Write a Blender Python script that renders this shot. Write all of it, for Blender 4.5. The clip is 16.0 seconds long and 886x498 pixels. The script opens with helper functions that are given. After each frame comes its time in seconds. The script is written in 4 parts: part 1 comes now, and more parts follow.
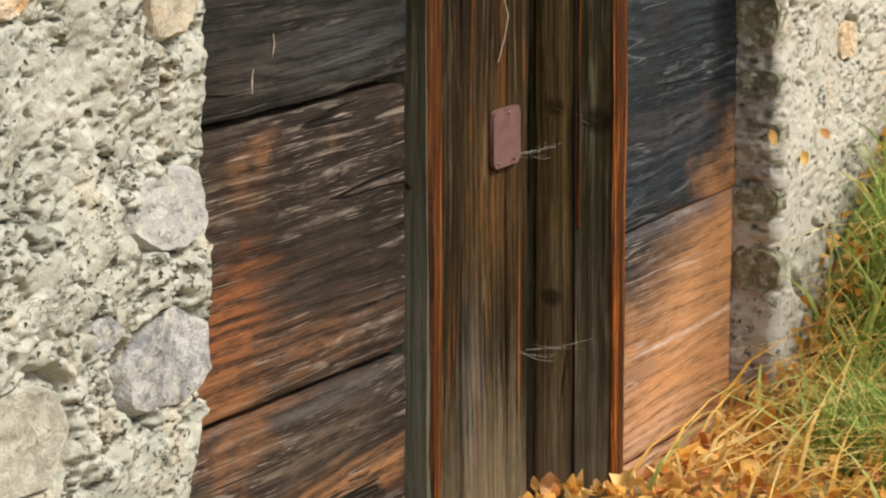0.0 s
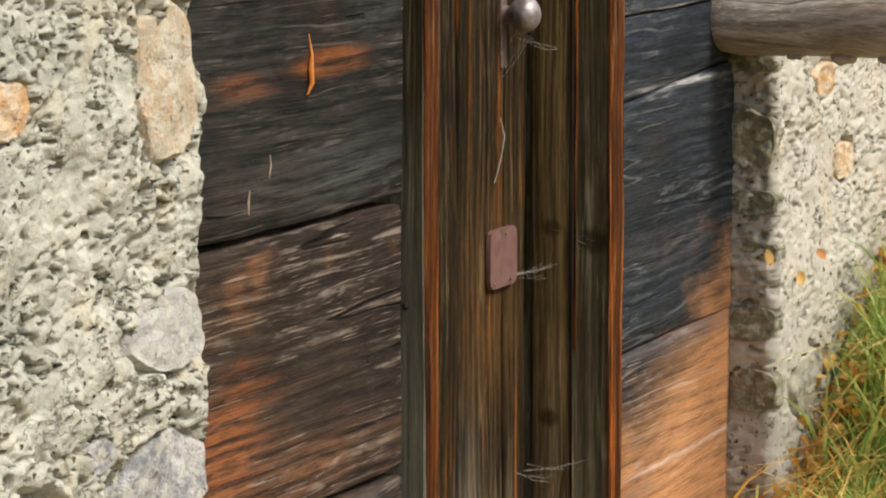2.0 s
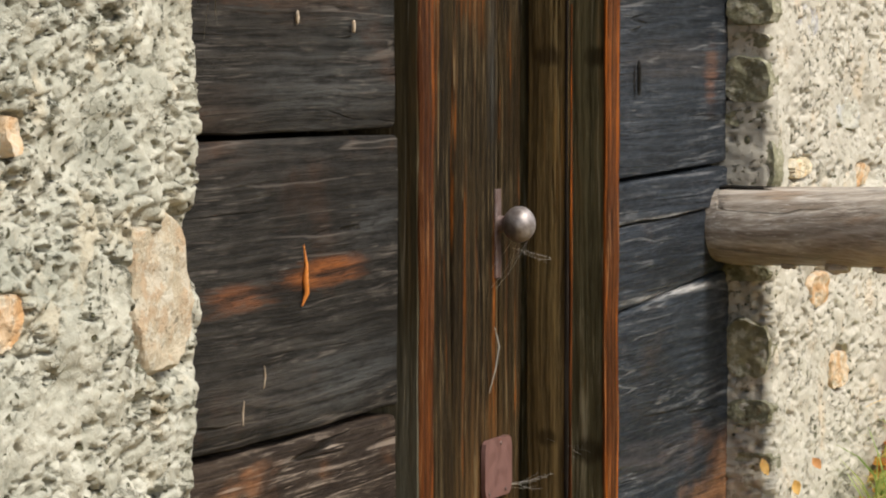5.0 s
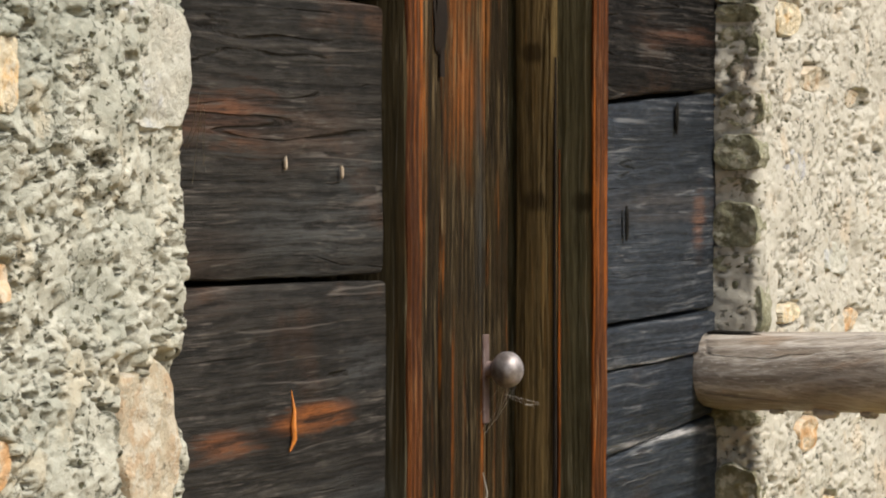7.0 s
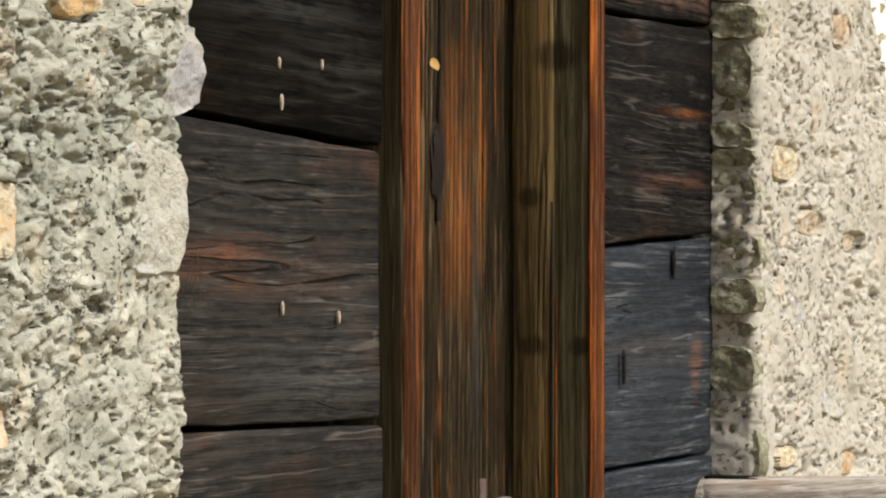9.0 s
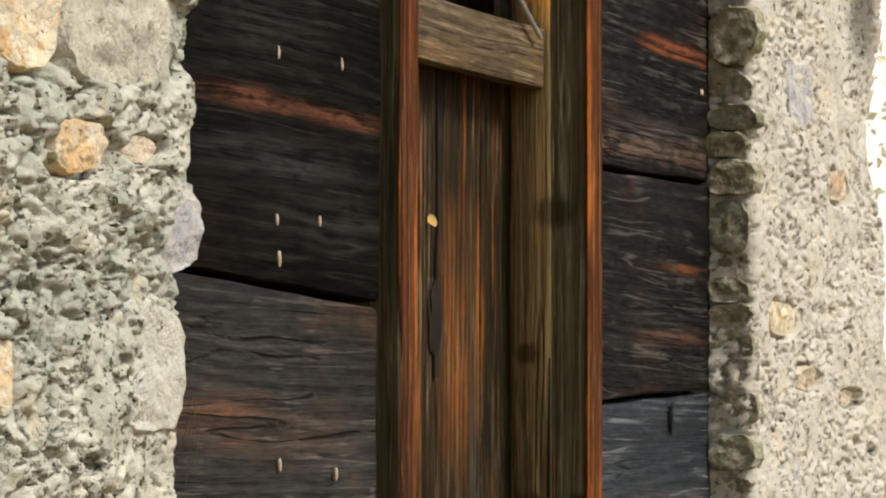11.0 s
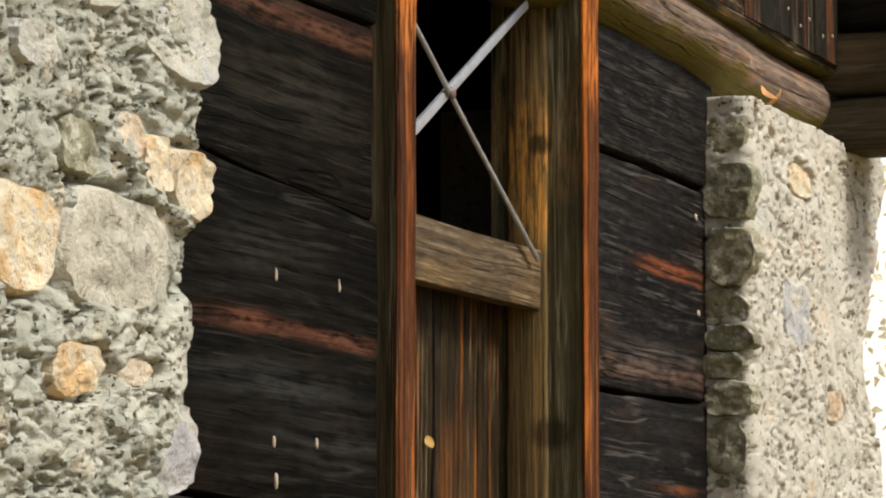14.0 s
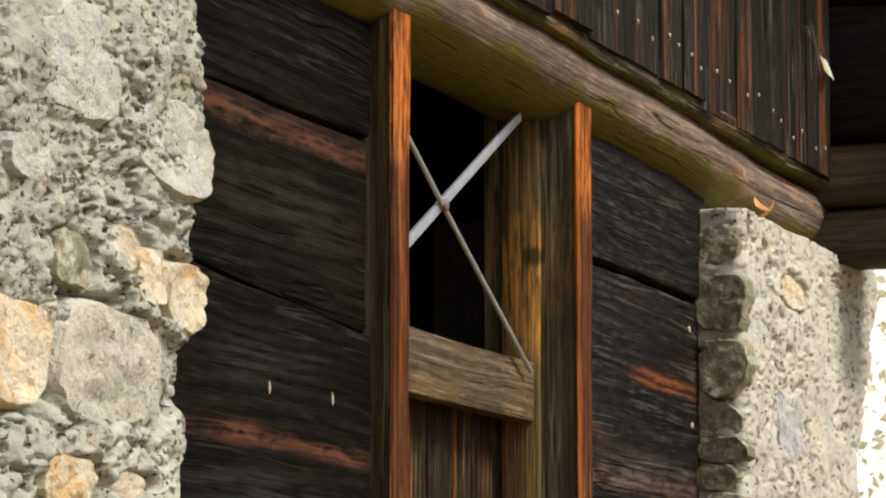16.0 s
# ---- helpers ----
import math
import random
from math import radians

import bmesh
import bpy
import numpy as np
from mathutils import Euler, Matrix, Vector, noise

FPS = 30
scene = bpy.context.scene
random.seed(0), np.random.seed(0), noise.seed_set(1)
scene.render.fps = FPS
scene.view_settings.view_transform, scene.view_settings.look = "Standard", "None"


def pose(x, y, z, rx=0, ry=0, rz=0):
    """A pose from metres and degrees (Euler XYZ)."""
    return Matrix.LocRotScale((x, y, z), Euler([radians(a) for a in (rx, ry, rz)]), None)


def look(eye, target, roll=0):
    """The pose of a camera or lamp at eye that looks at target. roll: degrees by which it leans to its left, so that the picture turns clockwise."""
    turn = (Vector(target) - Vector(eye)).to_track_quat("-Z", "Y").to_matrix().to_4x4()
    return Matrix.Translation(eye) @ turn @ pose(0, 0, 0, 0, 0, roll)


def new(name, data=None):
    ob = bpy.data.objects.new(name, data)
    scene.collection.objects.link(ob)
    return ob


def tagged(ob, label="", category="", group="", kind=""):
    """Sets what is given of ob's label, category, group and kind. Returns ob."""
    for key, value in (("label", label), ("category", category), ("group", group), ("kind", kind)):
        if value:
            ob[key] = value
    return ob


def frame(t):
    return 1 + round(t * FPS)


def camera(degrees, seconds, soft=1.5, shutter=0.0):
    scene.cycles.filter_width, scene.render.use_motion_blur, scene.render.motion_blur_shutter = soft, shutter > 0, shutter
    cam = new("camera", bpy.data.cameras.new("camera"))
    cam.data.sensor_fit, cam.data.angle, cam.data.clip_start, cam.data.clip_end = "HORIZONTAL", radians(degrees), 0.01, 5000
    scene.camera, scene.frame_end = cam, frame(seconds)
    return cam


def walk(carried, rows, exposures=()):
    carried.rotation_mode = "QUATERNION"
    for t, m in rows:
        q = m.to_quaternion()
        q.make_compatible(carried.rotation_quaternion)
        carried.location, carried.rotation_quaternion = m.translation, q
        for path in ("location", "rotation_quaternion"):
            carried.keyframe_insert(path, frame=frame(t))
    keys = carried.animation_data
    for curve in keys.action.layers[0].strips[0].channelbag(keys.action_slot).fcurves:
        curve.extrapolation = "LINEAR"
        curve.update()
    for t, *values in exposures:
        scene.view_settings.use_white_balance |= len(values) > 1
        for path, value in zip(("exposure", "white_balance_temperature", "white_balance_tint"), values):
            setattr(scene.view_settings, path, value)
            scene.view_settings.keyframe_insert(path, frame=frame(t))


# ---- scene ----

# ---------------- camera: a long lens on a tripod head, tilting up a barn front ----------------
# wall runs along +x, the outside is -y, z = 0 at the foot of the door
cam = camera(13.755, 16.0, soft=2.1)
PIVOT, ARM = Vector((-4.066, -1.601, 1.08)), 0.0875
ROWS = [
    (0.0, -68.506, -8.810, -0.02), (0.5, -68.520, -8.420, -0.015), (1.0, -68.538, -7.965, -0.015), (1.5, -68.548, -7.453, -0.015),
    (2.0, -68.559, -6.964, -0.015), (2.5, -68.561, -6.454, -0.015), (3.0, -68.573, -5.915, -0.015), (5.5, -68.680, -3.196, -0.02),
    (6.0, -68.733, -2.633, -0.025), (6.5, -68.779, -2.079, -0.02), (7.0, -68.823, -1.526, -0.02), (7.5, -68.840, -0.970, -0.01),
    (8.0, -68.857, -0.416, 0.0), (8.5, -68.866, 0.140, 0.0), (9.0, -68.871, 0.685, 0.0), (11.5, -68.921, 3.725, -0.045),
    (12.0, -68.932, 4.369, -0.06), (12.5, -68.939, 4.932, -0.065), (13.0, -68.943, 5.465, -0.055), (13.5, -68.948, 5.985, -0.04),
    (14.0, -68.952, 6.463, -0.02), (14.5, -68.962, 6.926, 0.0), (15.0, -68.987, 7.361, 0.015), (15.5, -69.022, 7.798, 0.015), (16.0, -69.055, 8.183, 0.0),
]


def eye_pose(yaw, pitch, lean):
    turn = pose(0, 0, 0, 90 + pitch, 0, yaw) @ pose(0, 0, 0, 0, 0, -lean)
    return Matrix.Translation(PIVOT + turn.to_3x3() @ Vector((0, 0, -ARM))) @ turn


EXPOSURE = 0.30
walk(cam, [(t, eye_pose(a, b, c)) for t, a, b, c in ROWS], [(0.0, EXPOSURE), (16.0, EXPOSURE)])

# ---------------- daylight: bright haze, soft sun from the front ----------------
world = bpy.data.worlds.new("sky")
scene.world = world
world.use_nodes = True
SUN_DIR = Vector((-0.05, -0.72, 0.84)).normalized()
wn = world.node_tree.nodes
sky = wn.new("ShaderNodeTexSky")
sky.sky_type, sky.sun_disc = "NISHITA", False
sky.sun_elevation = math.asin(SUN_DIR.z)
sky.sun_rotation = math.atan2(SUN_DIR.x, SUN_DIR.y)
sky.air_density, sky.dust_density = 1.0, 3.5
wn["Background"].inputs["Strength"].default_value = 0.13
world.node_tree.links.new(sky.outputs[0], wn["Background"].inputs["Color"])
sun = new("sun", bpy.data.lights.new("sun", "SUN"))
sun.data.energy, sun.data.angle, sun.data.color = 3.6, radians(18), (1.0, 0.965, 0.88)
sun.matrix_world = look((0, 0, 0), -SUN_DIR)

# ---------------- materials ----------------


class Nodes:
    """A short way to write a node material."""

    def __init__(self, name, rough=0.7, spec=0.4):
        self.mat = bpy.data.materials.new(name)
        self.mat.use_nodes = True
        self.tree = self.mat.node_tree
        self.bsdf = self.tree.nodes["Principled BSDF"]
        self.bsdf.inputs["Roughness"].default_value = rough
        self.bsdf.inputs["Specular IOR Level"].default_value = spec
        self.place = self.add("ShaderNodeTexCoord").outputs["Object"]

    def add(self, kind):
        return self.tree.nodes.new(kind)

    def put(self, value, socket):
        if isinstance(value, bpy.types.NodeSocket):
            self.tree.links.new(value, socket)
        elif isinstance(value, tuple) and len(value) == 3 and socket.type == "RGBA":
            socket.default_value = (*value, 1)
        else:
            socket.default_value = value

    def stretch(self, scale, shift=(0, 0, 0), source=None):
        n = self.add("ShaderNodeMapping")
        self.put(source or self.place, n.inputs["Vector"])
        n.inputs["Scale"].default_value, n.inputs["Location"].default_value = scale, shift
        return n.outputs[0]

    def noise(self, vector, scale=1.0, detail=4.0, rough=0.55, distort=0.0):
        n = self.add("ShaderNodeTexNoise")
        self.put(vector, n.inputs["Vector"])
        for k, v in (("Scale", scale), ("Detail", detail), ("Roughness", rough), ("Distortion", distort)):
            n.inputs[k].default_value = v
        return n.outputs["Fac"]

    def cells(self, vector, scale, feature="F1"):
        n = self.add("ShaderNodeTexVoronoi")
        n.feature = feature
        self.put(vector, n.inputs["Vector"])
        n.inputs["Scale"].default_value = scale
        return n

    def span(self, value, a, b, c=0.0, d=1.0):
        n = self.add("ShaderNodeMapRange")
        n.interpolation_type = "SMOOTHSTEP"
        for i, v in enumerate((value, a, b, c, d)):
            self.put(v, n.inputs[i])
        return n.outputs[0]

    def calc(self, op, a, b=0.0, c=0.0):
        n = self.add("ShaderNodeMath")
        n.operation = op
        for i, v in enumerate((a, b, c)):
            self.put(v, n.inputs[i])
        return n.outputs[0]

    def mix(self, fac, a, b, blend="MIX"):
        n = self.add("ShaderNodeMix")
        n.data_type, n.blend_type = "RGBA", blend
        self.put(fac, n.inputs[0])
        self.put(a, n.inputs[6])
        self.put(b, n.inputs[7])
        return n.outputs[2]

    def axis(self, which):
        n = self.add("ShaderNodeSeparateXYZ")
        self.put(self.place, n.inputs[0])
        return n.outputs["XYZ".index(which)]

    def chance(self):
        return self.add("ShaderNodeObjectInfo").outputs["Random"]

    def moved(self, amount):
        """The place shifted by a random step for each object."""
        n = self.add("ShaderNodeVectorMath")
        n.operation = "MULTIPLY_ADD"
        c = self.add("ShaderNodeCombineXYZ")
        r = self.chance()
        for i, k in enumerate(amount):
            self.put(self.calc("MULTIPLY", r, k), c.inputs[i])
        self.put(self.place, n.inputs[0])
        n.inputs[1].default_value = (1, 1, 1)
        self.put(c.outputs[0], n.inputs[2])
        return n.outputs[0]

    def bump(self, height, depth, strength=1.0):
        n = self.add("ShaderNodeBump")
        n.inputs["Distance"].default_value, n.inputs["Strength"].default_value = depth, strength
        self.put(height, n.inputs["Height"])
        old = self.bsdf.inputs["Normal"]
        if old.is_linked:
            self.tree.links.new(old.links[0].from_socket, n.inputs["Normal"])
        self.put(n.outputs[0], old)

    def done(self, colour, rough=None):
        self.put(colour, self.bsdf.inputs["Base Color"])
        if rough is not None:
            self.put(rough, self.bsdf.inputs["Roughness"])
        return self.mat


def wood(name, grain, dark, mid, warm, pale, warm_low=0.5, warm_high=0.66, rough=0.68, spec=0.08, foot=None, bands=(), marks=(), lines=1.0, soot=0.6,
         depth=0.003, patch=(4.5, 8.0), splits=0.8, knots=(), pitch=110.0, figure=6.0, line_at=0.50, worn_low=0.45, fibres=(4.2, 220.0)):
    """Weathered wood. grain: axis of the fibres; warm: reddish patches; pale: bleached raised fibres; foot: (colour,
    height, reach, slope) of the weather-worn foot;
    bands: (height, half width, colour) of worn strips along the fibres and of painted light; marks: (x, z, half width,
    half height, colour, strength) of stains and painted sheen; knots: (y, z, radius);
    pitch: year rings to a metre; figure: how much they wander; fibres: coarseness along and across."""
    m = Nodes(name, rough, spec)
    along = "XYZ".index(grain)
    where = m.moved((7.3, 3.1, 5.7))

    def along_grain(a, b, source=where):
        return m.stretch(tuple(a if i == along else b for i in range(3)), source=source)

    def line(value, level, half):
        return m.span(m.calc("ABSOLUTE", m.calc("SUBTRACT", value, level)), half, half * 0.2)

    # the fibres wave: everything across them is pushed by a slow drift
    wander = m.noise(along_grain(1.4, 6.5), 1.0, 3, 0.5)
    drift = m.noise(along_grain(7.0, 26), 1.0, 2, 0.5)
    push = m.calc("ADD", m.calc("MULTIPLY", m.calc("SUBTRACT", wander, 0.5), 0.0055 * figure), m.calc("MULTIPLY", m.calc("SUBTRACT", drift, 0.5), 0.0006 * figure))
    bent = m.add("ShaderNodeVectorMath")
    bent.operation = "ADD"
    shove = m.add("ShaderNodeCombineXYZ")
    for i in range(3):
        if i != along:
            m.put(push, shove.inputs[i])
    m.put(where, bent.inputs[0])
    m.put(shove.outputs[0], bent.inputs[1])
    flow = bent.outputs[0]

    patches = m.noise(along_grain(*patch), 1.0, 6, 0.62)
    wear = m.noise(along_grain(5.0, 12), 1.0, 5, 0.6)
    black = m.noise(along_grain(2.2, 4.5), 1.0, 6, 0.68)
    scuff = m.noise(along_grain(24, 120), 1.0, 4, 0.65)
    fibre = m.noise(along_grain(*fibres, flow), 1.0, 5, 0.62)
    fine = m.noise(along_grain(12.0, 420, flow), 1.0, 3, 0.65)
    sep = m.add("ShaderNodeSeparateXYZ")
    m.put(flow, sep.inputs[0])
    others = "XYZ".replace(grain, "")
    cross = m.calc("ADD", sep.outputs[others[0 if grain == "Z" else 1]], m.calc("MULTIPLY", sep.outputs[others[1 if grain == "Z" else 0]], 0.7))
    phase = m.calc("ADD", m.calc("MULTIPLY", cross, pitch * 0.45), m.calc("MULTIPLY", m.noise(along_grain(1.3, 8, flow), 1.0, 2, 0.5), figure * 1.0))
    rings = m.calc("MULTIPLY_ADD", m.calc("SINE", m.calc("MULTIPLY", phase, 6.2832)), 0.5, 0.5)
    broken = m.calc("MULTIPLY", m.span(wear, 0.47, 0.62), m.span(black, 0.36, 0.56, 0.15, 1.0))
    ridge = m.calc("MULTIPLY", m.calc("MULTIPLY", m.span(m.calc("ADD", m.calc("MULTIPLY", rings, 0.25), fibre), 0.67, 0.78), broken), m.span(scuff, 0.34, 0.52))
    long_n = m.noise(along_grain(0.5, 16, flow), 1.0, 2, 0.45)
    split = m.calc("MULTIPLY", line(long_n, 0.5, 0.010), m.span(wear, 0.48, 0.58, 0.0, splits))
    streak = m.calc("MULTIPLY", line(m.noise(along_grain(0.8, 30, flow), 1.0, 2, 0.45), line_at, 0.014), m.span(patches, 0.46, 0.56))

    tone = m.calc("ADD", m.calc("ADD", m.calc("MULTIPLY", rings, 0.10), m.calc("MULTIPLY", fibre, 0.42)), m.calc("ADD", m.calc("MULTIPLY", fine, 0.28), m.calc("MULTIPLY", scuff, 0.20)))
    body = m.mix(m.span(tone, 0.34, 0.64), dark, mid)
    body = m.mix(m.calc("MULTIPLY", m.span(patches, warm_low, warm_high), m.span(tone, 0.32, 0.58, 0.12, 1.0)), body, warm)
    if foot:
        colour, height, reach, slope = foot
        level = m.calc("MULTIPLY_ADD", m.axis("X"), -slope, m.axis("Z"))
        ragged = m.calc("ADD", level, m.calc("MULTIPLY", m.calc("SUBTRACT", patches, 0.5), reach * 2.2))
        worn = m.span(ragged, height + reach * 0.5, height - reach * 0.5)
        body = m.mix(m.calc("MULTIPLY", worn, m.span(tone, 0.30, 0.56, worn_low, 1.0)), body, colour)
    for height, half, colour in bands:
        off = m.calc("ABSOLUTE", m.calc("ADD", m.calc("SUBTRACT", m.axis("Z"), height), m.calc("MULTIPLY", m.calc("SUBTRACT", wear, 0.5), half * 3.0)))
        body = m.mix(m.calc("MULTIPLY", m.calc("MULTIPLY", m.span(off, half * 1.3, half * 0.3), m.span(scuff, 0.36, 0.56, 0.15, 1.0)), m.span(tone, 0.36, 0.58, 0.15, 0.95)), body, colour)
    body = m.mix(m.span(black, 0.44, 0.62, 0.0, soot), body, dark)
    for x, z, wide, high, colour, strength in marks:
        off = m.add("ShaderNodeVectorMath")
        off.operation = "LENGTH"
        m.put(m.stretch((1 / wide, 0, 1 / high), (-x / wide, 0, -z / high)), off.inputs[0])
        far = m.calc("ADD", off.outputs["Value"], m.calc("ADD", m.calc("MULTIPLY", m.calc("SUBTRACT", wear, 0.5), 2.4), m.calc("ADD", m.calc("MULTIPLY", m.calc("SUBTRACT", fibre, 0.5), 2.2), m.calc("MULTIPLY", m.calc("SUBTRACT", scuff, 0.5), 1.6))))
        body = m.mix(m.calc("MULTIPLY", m.span(far, 1.3, 0.1, 0.0, strength * 0.8), m.calc("MULTIPLY", m.span(tone, 0.40, 0.57, 0.10, 1.0), m.span(scuff, 0.34, 0.54, 0.6, 1.0))), body, colour)
    body = m.mix(m.calc("MULTIPLY", ridge, 0.38 * lines), body, pale)
    body = m.mix(m.calc("MULTIPLY", streak, 0.55 * lines), body, pale)
    hair = m.noise(along_grain(11.0, 520, flow), 1.0, 2, 0.5)
    body = m.mix(m.calc("MULTIPLY", m.calc("MULTIPLY", m.span(hair, 0.60, 0.70), m.span(wear, 0.44, 0.60)), 0.75 * lines), body, pale)
    body = m.mix(m.calc("MULTIPLY", m.span(scuff, 0.64, 0.76), 0.15 * lines), body, pale)
    body = m.mix(split, body, (0.006, 0.005, 0.004))
    for y, z, r in knots:
        far = m.add("ShaderNodeVectorMath")
        far.operation = "DISTANCE"
        m.put(m.stretch((0, 1, 1.25)), far.inputs[0])
        far.inputs[1].default_value = (0, y, z * 1.25)
        spot = m.span(m.calc("ADD", far.outputs["Value"], m.calc("MULTIPLY", m.calc("SUBTRACT", scuff, 0.5), r * 0.9)), r * 1.3, r * 0.5, 0.0, 0.85)
        body = m.mix(spot, body, (dark[0] * 0.5, dark[1] * 0.45, dark[2] * 0.4))
    body = m.mix(m.span(m.chance(), 0, 1, 0.0, 0.15), body, mid)
    relief = m.calc("ADD", m.calc("ADD", m.calc("MULTIPLY", rings, 0.12), m.calc("ADD", m.calc("MULTIPLY", fine, 0.35), m.calc("MULTIPLY", fibre, 0.8))), m.calc("SUBTRACT", m.calc("MULTIPLY", scuff, 0.4), m.calc("MULTIPLY", split, 1.3)))
    m.bump(relief, depth, 0.9)
    return m.done(body, m.span(scuff, 0.3, 0.7, rough + 0.15, rough - 0.10))


RUST = (0.095, 0.040, 0.023)
# Grey sheen on the planks is painted as patches of this and near colours.
GREY_SHEEN = (0.066, 0.070, 0.070)
PLANK_LOW = wood("red_brown_plank_wood", "X", (0.01113, 0.008038, 0.0068), (0.05194, 0.03834, 0.02844), (0.1855, 0.08161, 0.03463), (0.4347, 0.3591, 0.293), 0.55, 0.68, spec=0.08, lines=0.75, soot=0.7, figure=5.0, worn_low=0.12, splits=1.0,
                 marks=((-0.61, 0.40, 0.15, 0.085, (0.31, 0.105, 0.034), 0.95), (-0.60, 0.325, 0.16, 0.035, (0.34, 0.150, 0.060), 0.9), (-0.36, 0.345, 0.26, 0.04, (0.21, 0.095, 0.045), 0.85), (-0.30, 0.56, 0.24, 0.045, (0.016, 0.013, 0.011), 0.7),
                        (-0.27, 0.178, 0.26, 0.026, (0.38, 0.180, 0.075), 1.0), (-0.45, 0.24, 0.26, 0.034, (0.15, 0.105, 0.072), 0.95), (-0.30, 0.285, 0.30, 0.012, (0.10, 0.095, 0.09), 0.9), (-0.57, 0.545, 0.10, 0.03, (0.15, 0.075, 0.035), 0.7)))
PLANK_MID = wood("brown_black_plank_wood", "X", (0.005001, 0.004703, 0.004402), (0.03299, 0.03001, 0.02601), (0.07003, 0.03601, 0.021), (0.216, 0.188, 0.164), 0.56, 0.70, spec=0.08, lines=0.55, figure=6.0,
                 marks=((-0.33, 0.79, 0.12, 0.017, (0.30, 0.095, 0.022), 0.95), (-0.57, 0.775, 0.10, 0.017, (0.24, 0.080, 0.024), 0.9), (-0.28, 0.665, 0.22, 0.05, GREY_SHEEN, 0.8), (-0.55, 1.115, 0.15, 0.032, (0.19, 0.075, 0.035), 0.9),
                        (-0.33, 1.10, 0.20, 0.035, (0.088, 0.052, 0.034), 0.8), (-0.28, 0.985, 0.26, 0.045, GREY_SHEEN, 0.8), (-0.42, 0.87, 0.3, 0.05, (0.017, 0.015, 0.013), 0.6), (-0.35, 1.20, 0.24, 0.04, (0.020, 0.019, 0.016), 0.6), (-0.62, 0.95, 0.12, 0.05, (0.075, 0.048, 0.034), 0.8), (-0.20, 1.06, 0.10, 0.06, (0.040, 0.046, 0.046), 0.9), (-0.50, 0.66, 0.16, 0.035, (0.060, 0.050, 0.042), 0.8), (-0.18, 0.83, 0.10, 0.04, (0.060, 0.062, 0.062), 0.8)))
# Near-black tone for the upper planks.
PLANK_TOP = wood("near_black_plank_wood", "X", (0.002075, 0.001857, 0.001419), (0.009281, 0.008189, 0.006334), (0.01572, 0.01022, 0.00629), (0.0832, 0.0768, 0.0672), 0.54, 0.70, spec=0.03, rough=0.80, lines=0.3,
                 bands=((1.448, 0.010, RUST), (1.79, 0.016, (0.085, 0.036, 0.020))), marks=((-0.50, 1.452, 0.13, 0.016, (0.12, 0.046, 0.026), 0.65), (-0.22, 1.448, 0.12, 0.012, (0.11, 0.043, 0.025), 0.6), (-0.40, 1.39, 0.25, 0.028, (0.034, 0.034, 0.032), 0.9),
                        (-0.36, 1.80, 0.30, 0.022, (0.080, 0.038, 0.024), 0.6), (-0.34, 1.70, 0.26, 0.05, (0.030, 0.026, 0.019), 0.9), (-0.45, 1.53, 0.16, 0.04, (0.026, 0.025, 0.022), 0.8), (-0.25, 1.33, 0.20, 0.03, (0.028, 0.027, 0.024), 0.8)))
WORN_TAN = (0.52, 0.25, 0.105)
PLANK_R_LOW = wood("tan_bleached_plank_wood", "X", (0.0104, 0.0104, 0.0116), (0.044, 0.0416, 0.0416), (0.12, 0.068, 0.04), (0.62, 0.52, 0.44), 0.52, 0.66, depth=0.002, soot=0.3, splits=0.4, lines=0.6, worn_low=0.30, patch=(2.6, 7.0), foot=(WORN_TAN, -0.085, 0.20, 0.407),
                   marks=((0.95, 0.318, 0.40, 0.018, (0.105, 0.098, 0.105), 0.95), (1.02, 0.147, 0.26, 0.006, (0.66, 0.58, 0.52), 1.0), (0.80, 0.02, 0.26, 0.045, (0.62, 0.42, 0.29), 0.9), (0.76, 0.12, 0.10, 0.02, (0.14, 0.115, 0.10), 0.8)))
# Reflected sky blue and light-catching joint edges are put into these colours.
PLANK_R_MID = wood("blue_black_plank_wood", "X", (0.007355, 0.009501, 0.01276), (0.02674, 0.03345, 0.04311), (0.04645, 0.03097, 0.02393), (0.304, 0.304, 0.304), 0.58, 0.72, rough=0.55, spec=0.18, splits=0.5, lines=0.5, foot=(WORN_TAN, -0.085, 0.20, 0.407), worn_low=0.25,
                   bands=((0.786, 0.002, (0.32, 0.31, 0.30)),), marks=((0.95, 0.676, 0.34, 0.005, (0.48, 0.47, 0.46), 0.9), (1.10, 0.975, 0.035, 0.06, (0.20, 0.095, 0.055), 0.9), (0.95, 1.00, 0.3, 0.03, (0.060, 0.050, 0.044), 0.7), (0.90, 0.45, 0.3, 0.03, (0.085, 0.070, 0.068), 0.7)))
PLANK_R_TOP = wood("dark_plank_wood", "X", (0.003033, 0.002817, 0.002672), (0.01372, 0.01192, 0.01047), (0.0325, 0.01805, 0.01155), (0.18, 0.162, 0.144), 0.56, 0.70, spec=0.06, lines=0.45,
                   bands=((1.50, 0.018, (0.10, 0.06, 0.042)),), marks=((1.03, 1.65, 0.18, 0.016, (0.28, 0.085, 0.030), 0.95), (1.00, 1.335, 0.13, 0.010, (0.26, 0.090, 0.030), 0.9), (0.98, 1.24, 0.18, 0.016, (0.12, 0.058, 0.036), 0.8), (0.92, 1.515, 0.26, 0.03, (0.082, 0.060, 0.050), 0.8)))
TALL, LONG_FIBRES = (2.6, 48.0), (3.2, 150.0)
